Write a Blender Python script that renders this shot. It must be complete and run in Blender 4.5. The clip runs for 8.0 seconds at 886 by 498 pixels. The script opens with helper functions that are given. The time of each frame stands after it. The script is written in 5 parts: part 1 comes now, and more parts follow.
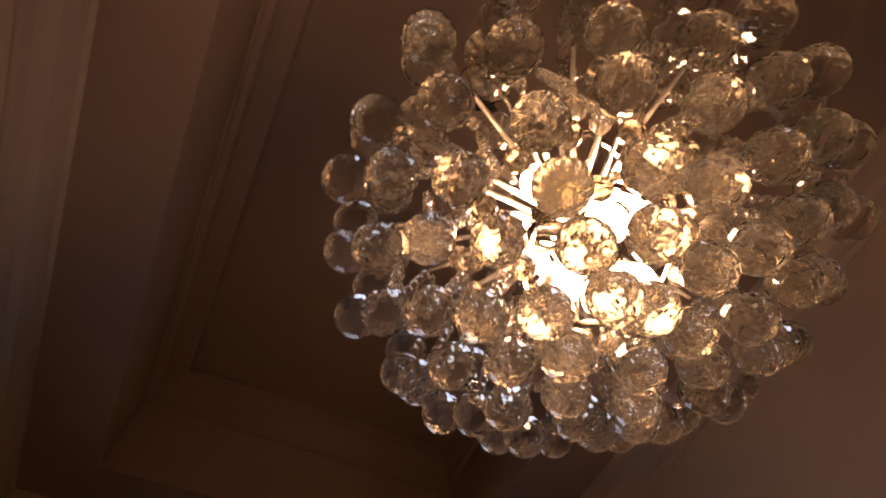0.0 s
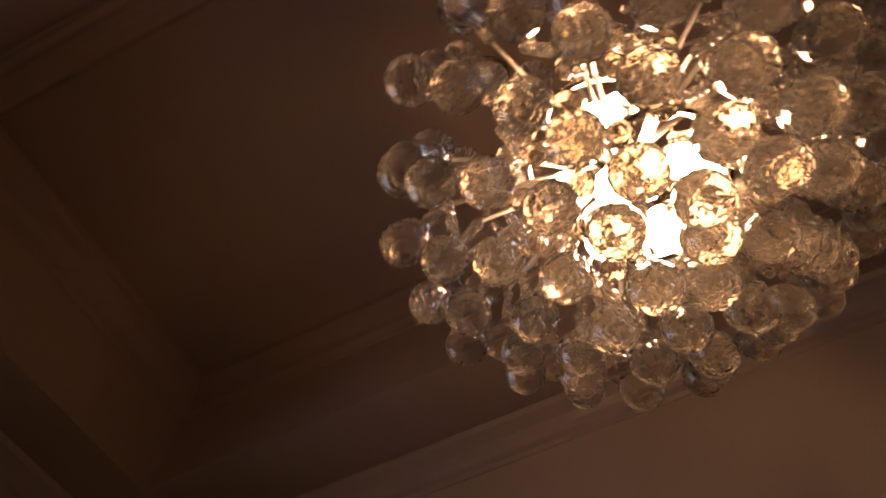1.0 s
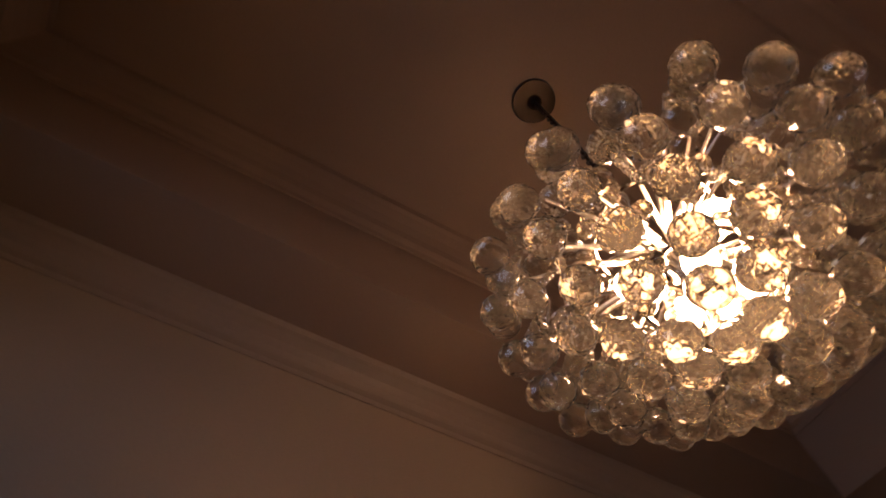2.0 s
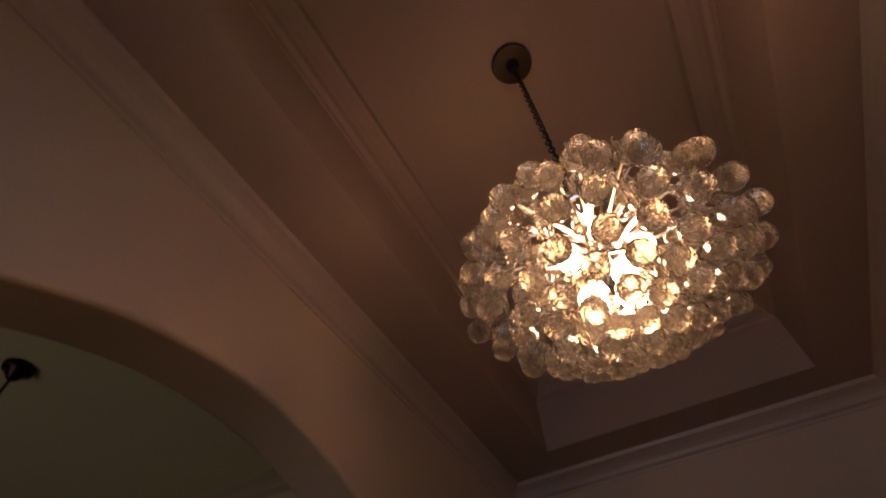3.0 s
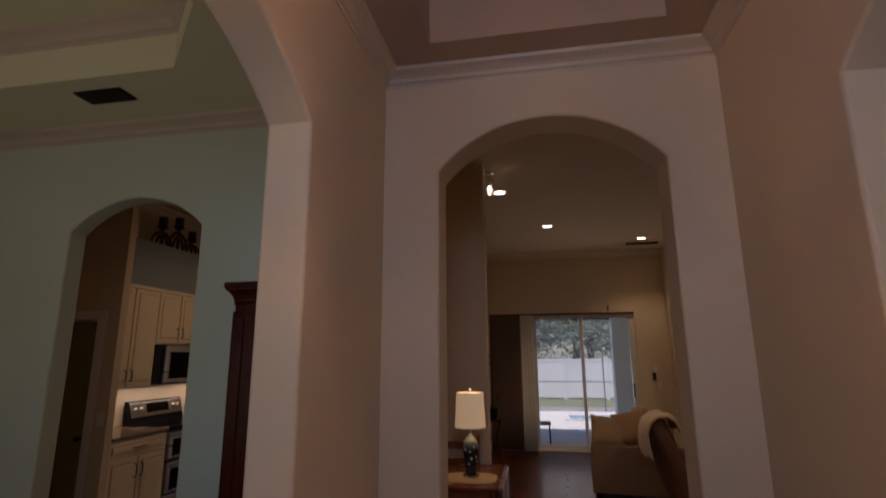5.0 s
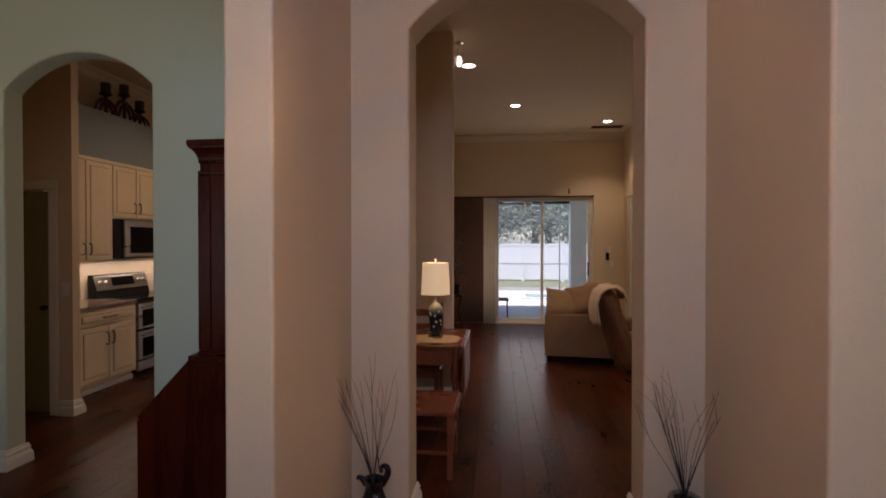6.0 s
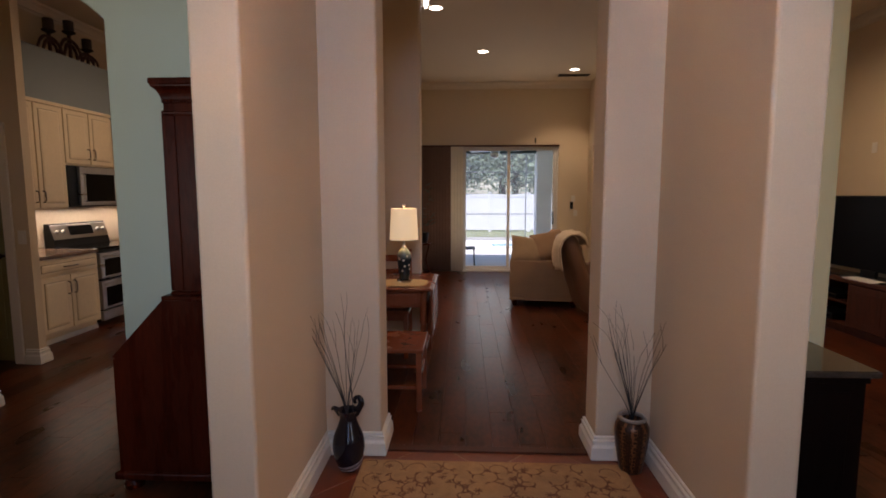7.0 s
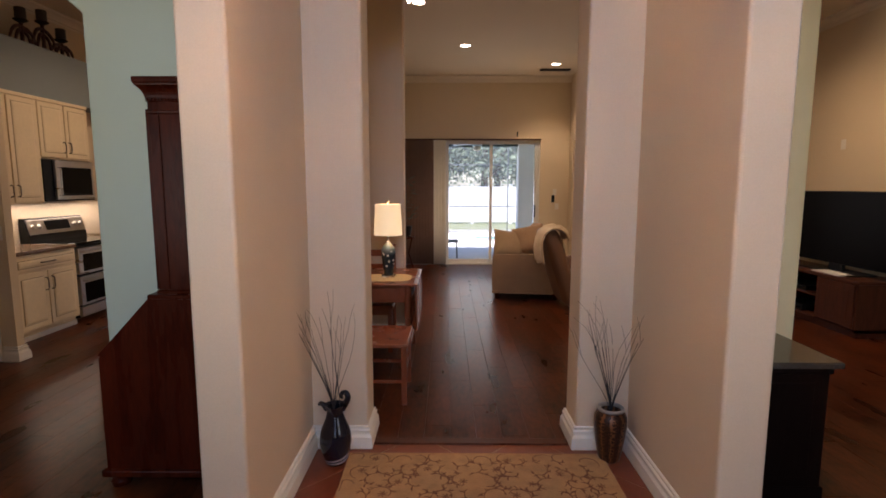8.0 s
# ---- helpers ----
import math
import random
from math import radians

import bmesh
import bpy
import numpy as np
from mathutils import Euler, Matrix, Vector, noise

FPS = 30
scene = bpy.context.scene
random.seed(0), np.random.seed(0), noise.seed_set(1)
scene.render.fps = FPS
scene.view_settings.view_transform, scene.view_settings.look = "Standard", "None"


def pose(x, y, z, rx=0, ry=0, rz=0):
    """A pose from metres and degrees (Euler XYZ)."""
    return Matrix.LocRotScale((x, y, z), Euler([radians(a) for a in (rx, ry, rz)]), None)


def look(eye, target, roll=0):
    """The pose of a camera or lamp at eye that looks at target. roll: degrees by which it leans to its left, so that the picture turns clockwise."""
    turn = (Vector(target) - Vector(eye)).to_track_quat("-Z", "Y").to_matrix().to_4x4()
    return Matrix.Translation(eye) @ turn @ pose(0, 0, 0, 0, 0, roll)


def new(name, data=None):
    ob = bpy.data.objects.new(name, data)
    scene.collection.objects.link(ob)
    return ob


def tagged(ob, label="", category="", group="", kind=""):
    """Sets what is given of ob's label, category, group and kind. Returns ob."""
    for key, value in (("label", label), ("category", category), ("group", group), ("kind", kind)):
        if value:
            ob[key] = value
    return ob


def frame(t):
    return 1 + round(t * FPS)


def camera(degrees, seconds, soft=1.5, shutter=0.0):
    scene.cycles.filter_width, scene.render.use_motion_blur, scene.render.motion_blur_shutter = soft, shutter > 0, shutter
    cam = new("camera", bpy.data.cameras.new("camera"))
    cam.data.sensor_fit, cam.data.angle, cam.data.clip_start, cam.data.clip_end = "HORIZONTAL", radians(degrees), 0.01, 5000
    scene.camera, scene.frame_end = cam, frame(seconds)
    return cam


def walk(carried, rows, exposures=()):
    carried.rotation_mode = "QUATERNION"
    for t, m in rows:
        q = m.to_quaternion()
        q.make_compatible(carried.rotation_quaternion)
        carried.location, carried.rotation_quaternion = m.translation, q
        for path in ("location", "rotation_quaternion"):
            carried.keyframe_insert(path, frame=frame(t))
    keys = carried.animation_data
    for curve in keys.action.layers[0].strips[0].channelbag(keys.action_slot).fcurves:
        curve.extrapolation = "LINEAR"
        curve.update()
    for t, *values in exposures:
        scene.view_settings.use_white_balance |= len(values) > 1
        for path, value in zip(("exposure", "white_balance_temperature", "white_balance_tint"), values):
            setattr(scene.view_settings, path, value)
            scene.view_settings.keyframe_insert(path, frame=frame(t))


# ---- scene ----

import itertools

cam = camera(82.5, 8.0, soft=1.7, shutter=0.3)
PATH = [
    (0.0, pose(0.299, 0.888, 2.217, 154.88, 1.75, 154.72)),
    (0.5, pose(0.312, 0.780, 2.211, 155.43, 2.77, 139.11)),
    (1.0, pose(0.279, 0.631, 2.196, 156.91, 2.75, 114.84)),
    (1.5, pose(0.239, 0.500, 2.172, 155.28, -0.14, 86.48)),
    (2.8, pose(0.085, 0.194, 2.052, 146.25, 2.52, 33.20)),
    (3.2, pose(0.056, 0.119, 1.981, 139.74, 1.48, 24.93)),
    (3.5, pose(0.040, 0.067, 1.931, 133.51, 1.18, 20.37)),
    (4.0, pose(0.022, 0.014, 1.844, 122.26, 0.60, 15.30)),
    (4.5, pose(0.002, 0.000, 1.764, 111.58, 0.40, 12.64)),
    (5.0, pose(-0.028, -0.008, 1.695, 102.02, 0.35, 10.40)),
    (6.3, pose(-0.070, -0.046, 1.536, 87.42, 0.03, 4.99)),
    (6.5, pose(-0.072, -0.070, 1.522, 86.49, 0.10, 4.24)),
    (7.0, pose(-0.062, -0.118, 1.518, 83.92, 0.04, 2.45)),
    (7.5, pose(-0.062, -0.155, 1.545, 83.01, -0.07, 1.36)),
    (8.0, pose(-0.075, -0.166, 1.556, 82.96, -0.06, 0.43)),
]
EXPOSURES = [
    (0.0, -1.92, 6950, 33), (1.5, -1.95, 6900, 33), (3.0, -1.70, 6850, 33), (3.5, -1.68, 6800, 33), (4.0, -1.72, 6600, 31), (4.5, -1.50, 6450, 29),
    (5.0, -0.06, 6250, 26), (6.3, 0.82, 6150, 24), (7.0, 1.07, 6100, 22), (7.5, 1.28, 6100, 21), (8.0, 1.53, 6100, 21),
]
walk(cam, PATH, EXPOSURES)

# ---- sky, sun and large lights ----
world = bpy.data.worlds.new("sky")
scene.world = world
world.use_nodes = True
wn = world.node_tree
sky = wn.nodes.new("ShaderNodeTexSky")
sky.sky_type = "NISHITA"
sky.sun_disc = False
sky.sun_elevation, sky.sun_rotation = radians(68.4), radians(209.1)
wn.nodes["Background"].inputs["Strength"].default_value = 0.15
wn.links.new(sky.outputs[0], wn.nodes["Background"].inputs["Color"])

sun_data = bpy.data.lights.new("sun", "SUN")
sun_data.energy, sun_data.angle, sun_data.color = 5.0, radians(0.5), (1.0, 0.95, 0.88)
sun = new("sun", sun_data)
sun.matrix_world = look((-5, -9, 26), (0, 0, 0))


def area(name, m, w, h, watts, colour):
    d = bpy.data.lights.new(name, "AREA")
    d.shape, d.size, d.size_y, d.energy, d.color = "RECTANGLE", w, h, watts, colour
    ob = new(name, d)
    ob.matrix_world = m
    return ob


def beamed(ob, degrees):
    ob.data.spread = radians(degrees)
    return ob


def bulb_light(name, place, watts, colour, radius):
    d = bpy.data.lights.new(name, "POINT")
    d.energy, d.color, d.shadow_soft_size = watts, colour, radius
    ob = new(name, d)
    ob.location = place
    return ob


def spot(name, place, watts, colour, degrees):
    d = bpy.data.lights.new(name, "SPOT")
    d.energy, d.color, d.spot_size, d.spot_blend, d.shadow_soft_size = watts, colour, radians(degrees), 0.6, 0.05
    ob = new(name, d)
    ob.location = place
    return ob


CHX, CHY, CHZ = 0.073, 0.768, 2.656
# Entrance daylight, raised to an added unseen transom so upper walls get more.
beamed(area("daylight_added_transom", look((0.08, -1.06, 2.80), (0.08, 3.0, 1.95)), 0.92, 0.66, 7.2, (0.45, 0.68, 1.0)), 110)
# Fill lamps in assumed, unseen front windows; the dining one is aimed up.
beamed(area("daylight_dining_fill", look((-2.9, -1.19, 1.5), (-2.9, 1.6, 3.4)), 1.7, 1.5, 9, (1.0, 0.96, 0.84)), 120)
area("daylight_study_fill", look((3.0, -1.19, 1.5), (3.2, 4.0, 1.6)), 1.7, 1.5, 4.5, (1.0, 0.88, 0.66))
area("daylight_slider", look((0.82, 9.40, 1.25), (0.82, 4.0, 3.2)), 1.7, 2.2, 5.5, (1.0, 0.93, 0.80))
bulb_light("table_lamp_light", (-0.595, 4.30, 1.30), 0.8, (1.0, 0.75, 0.45), 0.05)
CANS = [(-0.403, 5.93), (0.203, 7.73), (1.807, 8.89)]
for px, py in CANS:
    spot("downlight_and_fill_beam", (px, py, 3.650), 42, (1.0, 0.76, 0.48), 110)
# Wide fill without a fixture, added to brighten the television side.
spot("downlight_and_fill_beam", (2.9, 5.0, 3.650), 80, (1.0, 0.72, 0.42), 165)
area("under_cabinet_light", pose(-4.70, 5.75, 1.355), 0.08, 2.05, 4.2, (1.0, 0.80, 0.55))
# Added fill for the kitchen; no fixture hangs at this spot.
spot("kitchen_fill_beam", (-2.7, 6.0, 3.650), 55, (1.0, 0.72, 0.43), 165)

# ---- materials ----


def nodes_of(name):
    m = bpy.data.materials.new(name)
    m.use_nodes = True
    nt = m.node_tree
    return m, nt, nt.nodes["Principled BSDF"]


def surface(name, colour, rough=0.5, metal=0.0, grain=40.0, vary=0.12, big=1.5, bump=0.15, stretch=(1, 1, 1), spec=0.5, coat=0.0, per_object=0.0, place=False):
    """A procedural surface: base colour broken at two scales, roughness that varies and a fine relief."""
    m, nt, b = nodes_of(name)
    L, N = nt.links.new, nt.nodes.new
    tc, mp = N("ShaderNodeTexCoord"), N("ShaderNodeMapping")
    mp.inputs["Scale"].default_value = stretch
    L(N("ShaderNodeNewGeometry").outputs["Position"] if place else tc.outputs["Object"], mp.inputs["Vector"])
    fine, wide = N("ShaderNodeTexNoise"), N("ShaderNodeTexNoise")
    fine.inputs["Scale"].default_value, fine.inputs["Detail"].default_value = grain, 6
    wide.inputs["Scale"].default_value, wide.inputs["Detail"].default_value = big, 3
    for n in (fine, wide):
        L(mp.outputs[0], n.inputs["Vector"])
    add = N("ShaderNodeMath")
    add.operation = "ADD"
    L(fine.outputs["Fac"], add.inputs[0])
    L(wide.outputs["Fac"], add.inputs[1])
    last = add
    if per_object:
        info, mul, add2 = N("ShaderNodeObjectInfo"), N("ShaderNodeMath"), N("ShaderNodeMath")
        mul.operation, add2.operation = "MULTIPLY_ADD", "ADD"
        mul.inputs[1].default_value, mul.inputs[2].default_value = per_object, -per_object / 2
        L(info.outputs["Random"], mul.inputs[0])
        L(add.outputs[0], add2.inputs[0])
        L(mul.outputs[0], add2.inputs[1])
        last = add2
    mr = N("ShaderNodeMapRange")
    mr.inputs["From Min"].default_value, mr.inputs["From Max"].default_value = 0.6, 1.4
    mr.inputs["To Min"].default_value, mr.inputs["To Max"].default_value = 1 - vary, 1 + vary
    L(last.outputs[0], mr.inputs["Value"])
    mix = N("ShaderNodeVectorMath")
    mix.operation = "SCALE"
    mix.inputs[0].default_value = colour
    L(mr.outputs[0], mix.inputs["Scale"])
    L(mix.outputs[0], b.inputs["Base Color"])
    rr = N("ShaderNodeMapRange")
    rr.inputs["To Min"].default_value, rr.inputs["To Max"].default_value = max(rough - 0.08, 0.02), min(rough + 0.08, 1)
    L(wide.outputs["Fac"], rr.inputs["Value"])
    L(rr.outputs[0], b.inputs["Roughness"])
    b.inputs["Metallic"].default_value = metal
    b.inputs["Specular IOR Level"].default_value = spec
    b.inputs["Coat Weight"].default_value = coat
    if bump:
        bp = N("ShaderNodeBump")
        bp.inputs["Strength"].default_value, bp.inputs["Distance"].default_value = bump, 0.002
        L(fine.outputs["Fac"], bp.inputs["Height"])
        L(bp.outputs[0], b.inputs["Normal"])
    return m


def glowing(name, colour, strength):
    m, nt, b = nodes_of(name)
    b.inputs["Base Color"].default_value = (*colour, 1)
    b.inputs["Emission Color"].default_value = (*colour, 1)
    b.inputs["Emission Strength"].default_value = strength
    return m


def glass(name, colour=(1, 1, 1), ior=1.5, rough=0.0):
    m, nt, b = nodes_of(name)
    b.inputs["Base Color"].default_value = (*colour, 1)
    b.inputs["Transmission Weight"].default_value = 1
    b.inputs["IOR"].default_value, b.inputs["Roughness"].default_value = ior, rough
    return m


def wood(name, colour, rough=0.35, scale=6.0, vary=0.35, stretch=(1, 1, 12), coat=0.0, per_object=0.0, spec=0.5, place=False):
    return surface(name, colour, rough, grain=scale * 6, big=scale, vary=vary, stretch=stretch, bump=0.1, coat=coat, per_object=per_object, spec=spec, place=place)


PEACH = surface("beige_wall_paint", (0.58, 0.440, 0.305), 0.8, grain=160, vary=0.05, big=0.8, bump=0.25)
BEIGE = surface("tan_wall_paint", (0.64, 0.51, 0.335), 0.8, grain=160, vary=0.05, big=0.8, bump=0.25)
GREEN = surface("sage_wall_paint", (0.50, 0.52, 0.405), 0.8, grain=160, vary=0.05, big=0.8, bump=0.25)
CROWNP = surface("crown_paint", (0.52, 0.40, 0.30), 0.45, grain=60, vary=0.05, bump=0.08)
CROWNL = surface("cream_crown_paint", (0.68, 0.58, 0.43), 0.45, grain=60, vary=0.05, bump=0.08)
CREAM = surface("cream_wall_paint", (0.82, 0.65, 0.36), 0.8, grain=160, vary=0.05, big=0.8, bump=0.25)
CEILD = surface("dining_ceiling_paint", (0.68, 0.60, 0.38), 0.85, grain=120, vary=0.05, big=0.7, bump=0.35)
CEIL = surface("ceiling_paint", (0.68, 0.565, 0.39), 0.85, grain=120, vary=0.05, big=0.7, bump=0.35)
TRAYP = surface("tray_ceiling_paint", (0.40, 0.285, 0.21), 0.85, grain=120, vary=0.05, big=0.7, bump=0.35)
TRIM = surface("white_trim_paint", (0.70, 0.65, 0.56), 0.4, grain=60, vary=0.04, bump=0.06)
BLUE = surface("slate_blue_paint", (0.21, 0.235, 0.24), 0.7, grain=120, vary=0.06, bump=0.2)
PLANK = wood("dark_walnut_plank", (0.060, 0.0150, 0.0048), 0.30, 2.0, 0.88, (2.6, 1, 1), per_object=0.25, spec=0.16, place=True)
TILE = surface("terracotta_tile", (0.18, 0.043, 0.018), 0.32, grain=30, vary=0.2, big=4, bump=0.12, per_object=0.35)
GROUT = surface("tan_grout", (0.36, 0.25, 0.17), 0.9, grain=150, vary=0.2, bump=0.3)
CHERRY = wood("cherry_wood", (0.19, 0.050, 0.020), 0.26, 2.5, 0.2, (2, 2, 1), spec=0.4)
MAHOG = wood("dark_mahogany", (0.046, 0.0066, 0.0022), 0.28, 2.0, 0.55, (6, 6, 1), spec=0.06)
BLACKW = wood("black_stained_wood", (0.0065, 0.0030, 0.0022), 0.5, 2.5, 0.3, (8, 8, 1), spec=0.03)
TVWOOD = wood("brown_oak", (0.070, 0.021, 0.010), 0.42, 2.5, 0.4, (8, 8, 1), spec=0.2)
CABP = surface("antique_cream_paint", (0.74, 0.60, 0.385), 0.42, grain=30, vary=0.07, big=3, bump=0.06)
GRANITE = surface("brown_granite", (0.17, 0.11, 0.075), 0.15, grain=220, vary=0.5, big=30, bump=0.0)
GRANITE_D = surface("black_granite", (0.050, 0.038, 0.030), 0.12, grain=220, vary=0.5, big=30, bump=0.0)
STEEL = surface("brushed_steel", (0.52, 0.50, 0.47), 0.30, 1.0, grain=60, vary=0.08, stretch=(1, 1, 12), bump=0.05)
CHROME = surface("chrome", (0.75, 0.72, 0.68), 0.08, 1.0, grain=30, vary=0.03, bump=0.0)
BLACKG = surface("black_gloss", (0.004, 0.004, 0.0045), 0.08, spec=0.10, grain=20, vary=0.1, bump=0.0)
BLACKP = surface("black_plastic", (0.007, 0.007, 0.007), 0.4, spec=0.2, grain=90, vary=0.1, bump=0.1)
IRON = surface("dark_iron", (0.018, 0.013, 0.011), 0.5, 0.6, grain=70, vary=0.3, bump=0.3)
BRONZE = surface("oil_rubbed_bronze", (0.030, 0.022, 0.018), 0.35, 0.9, grain=70, vary=0.2, bump=0.1)
SOFA = surface("tan_upholstery", (0.26, 0.150, 0.074), 0.9, grain=320, vary=0.15, big=5, bump=0.6)
PILLOW = surface("gold_brown_cushion", (0.27, 0.17, 0.085), 0.9, grain=320, vary=0.18, big=6, bump=0.6)
LEATHER = surface("brown_leather", (0.17, 0.085, 0.046), 0.45, grain=120, vary=0.15, bump=0.3)
THROW = surface("cream_fleece", (0.55, 0.43, 0.29), 0.95, grain=200, vary=0.15, big=12, bump=0.9)
PLASTIC = surface("ivory_plastic", (0.70, 0.64, 0.55), 0.4, grain=60, vary=0.03, bump=0.0)
DOORG = surface("olive_door_paint", (0.20, 0.19, 0.085), 0.5, grain=60, vary=0.06, bump=0.08)


def cut_crystal(name, colour, sparkle):
    """Clear faceted crystal: glass whose many cuts pass a little of the light on scattered."""
    m = glass(name, colour, 1.50, 0.02)
    nt = m.node_tree
    L, N = nt.links.new, nt.nodes.new
    tr, mx = N("ShaderNodeBsdfTranslucent"), N("ShaderNodeMixShader")
    tr.inputs["Color"].default_value = (*colour, 1)
    mx.inputs[0].default_value = sparkle
    L(nt.nodes["Principled BSDF"].outputs[0], mx.inputs[1])
    L(tr.outputs[0], mx.inputs[2])
    L(mx.outputs[0], nt.nodes["Material Output"].inputs["Surface"])
    return m


CRYSTAL = cut_crystal("cut_crystal", (1.0, 0.975, 0.91), 0.045)
FROST = glass("frosted_bead", (1.0, 0.92, 0.78), 1.50, 0.09)
FROST.node_tree.nodes["Principled BSDF"].inputs["Transmission Weight"].default_value = 0.95
SATIN = surface("satin_chrome", (0.80, 0.74, 0.66), 0.38, 1.0, grain=60, vary=0.05, bump=0.0)
BULB = glowing("lit_bulb", (1.0, 0.63, 0.31), 520)
CANGLOW = glowing("lit_downlight", (1.0, 0.86, 0.66), 5.5)
PANE = glass("clear_pane", (1, 1, 1), 1.01)
RUSTY = surface("rust_brown_iron", (0.050, 0.014, 0.009), 0.55, 0.3, grain=70, vary=0.4, bump=0.3)
TWIG = surface("dry_twig", (0.013, 0.010, 0.011), 0.8, grain=90, vary=0.3, bump=0.3)

# ---- mesh helpers ----


def box(bm, x0, x1, y0, y1, z0, z1, bevel=0.0, segs=2):
    m = Matrix.LocRotScale(((x0 + x1) / 2, (y0 + y1) / 2, (z0 + z1) / 2), None, (abs(x1 - x0), abs(y1 - y0), abs(z1 - z0)))
    made = bmesh.ops.create_cube(bm, size=1.0, matrix=m)["verts"]
    if bevel:
        edges = list({e for v in made for e in v.link_edges})
        bmesh.ops.bevel(bm, geom=edges, offset=bevel, segments=segs, profile=0.5, affect="EDGES")
    return bm


def tube(bm, points, radii, sides=8):
    """A round bar along points, with a radius at each."""
    if not isinstance(radii, (list, tuple)):
        radii = [radii] * len(points)
    pts = [Vector(p) for p in points]
    rings = []
    for i, (p, r) in enumerate(zip(pts, radii)):
        d = (pts[min(i + 1, len(pts) - 1)] - pts[max(i - 1, 0)]).normalized()
        a = d.cross(Vector((0, 0, 1)) if abs(d.z) < 0.9 else Vector((1, 0, 0))).normalized()
        c = d.cross(a)
        rings.append([bm.verts.new(p + r * (math.cos(k) * a + math.sin(k) * c)) for k in (2 * math.pi * j / sides for j in range(sides))])
    for r0, r1 in zip(rings, rings[1:]):
        for j in range(sides):
            bm.faces.new((r0[j], r0[(j + 1) % sides], r1[(j + 1) % sides], r1[j]))
    bm.faces.new(rings[0][::-1])
    bm.faces.new(rings[-1])
    return bm


def eased(points, n=5):
    """A smooth curve through points (tuples of any length)."""
    out = []
    for i in range(len(points) - 1):
        p0, p1, p2, p3 = (points[min(max(i + k, 0), len(points) - 1)] for k in (-1, 0, 1, 2))
        for j in range(n):
            t = j / n
            out.append(tuple(0.5 * (2 * b + (c - a) * t + (2 * a - 5 * b + 4 * c - d) * t * t + (3 * b - a - 3 * c + d) * t ** 3) for a, b, c, d in zip(p0, p1, p2, p3)))
    return out + [tuple(points[-1])]


def lathe(bm, profile, sides=32, centre=(0, 0, 0), sx=1.0, sy=1.0, closed=False):
    """A turned form: profile of (radius, height) from bottom to top, capped, or a closed loop for a ring."""
    cx, cy, cz = centre
    rings = []
    for r, z in profile:
        r = max(r, 1e-4)
        rings.append([bm.verts.new((cx + sx * r * math.cos(2 * math.pi * j / sides), cy + sy * r * math.sin(2 * math.pi * j / sides), cz + z)) for j in range(sides)])
    for r0, r1 in zip(rings, rings[1:]):
        for j in range(sides):
            bm.faces.new((r0[j], r0[(j + 1) % sides], r1[(j + 1) % sides], r1[j]))
    if closed:
        for j in range(sides):
            bm.faces.new((rings[-1][j], rings[-1][(j + 1) % sides], rings[0][(j + 1) % sides], rings[0][j]))
    else:
        bm.faces.new(rings[0][::-1])
        bm.faces.new(rings[-1])
    return bm


def mesh_of(name, bm, mats, smooth=False):
    bmesh.ops.recalc_face_normals(bm, faces=bm.faces[:])
    me = bpy.data.meshes.new(name)
    bm.to_mesh(me)
    bm.free()
    for m in mats if isinstance(mats, (list, tuple)) else [mats]:
        me.materials.append(m)
    if smooth:
        me.shade_smooth()
        me.set_sharp_from_angle(angle=radians(40))
    return me


def part(name, bm, material, parent, label="", smooth=False):
    ob = new(name, mesh_of(name, bm, material, smooth))
    ob.parent = parent
    return tagged(ob, label)


def thing(name, label, category, group="", m=None):
    ob = new(name)
    ob.empty_display_size = 0.1
    if m is not None:
        ob.matrix_world = m
    return tagged(ob, label, category, group)


def structure(name, bm, material, label, category, smooth=False):
    return tagged(new(name, mesh_of(name, bm, material, smooth)), label, category, "", "structure")


def B(*a, **k):
    return box(bmesh.new(), *a, **k)


# ---- structure: walls, floors, ceilings ----
XL, XR, XLO, XRO = -0.870, 1.001, -1.059, 1.190
YS, YF, YFB, YJ, YN = -1.0, 2.703, 2.955, 1.722, 9.885
SOFFIT, TRAY = 3.384, 3.80
TX0, TX1, TY0, TY1 = -0.539, 0.690, -0.709, 2.426
HIGH = 3.66


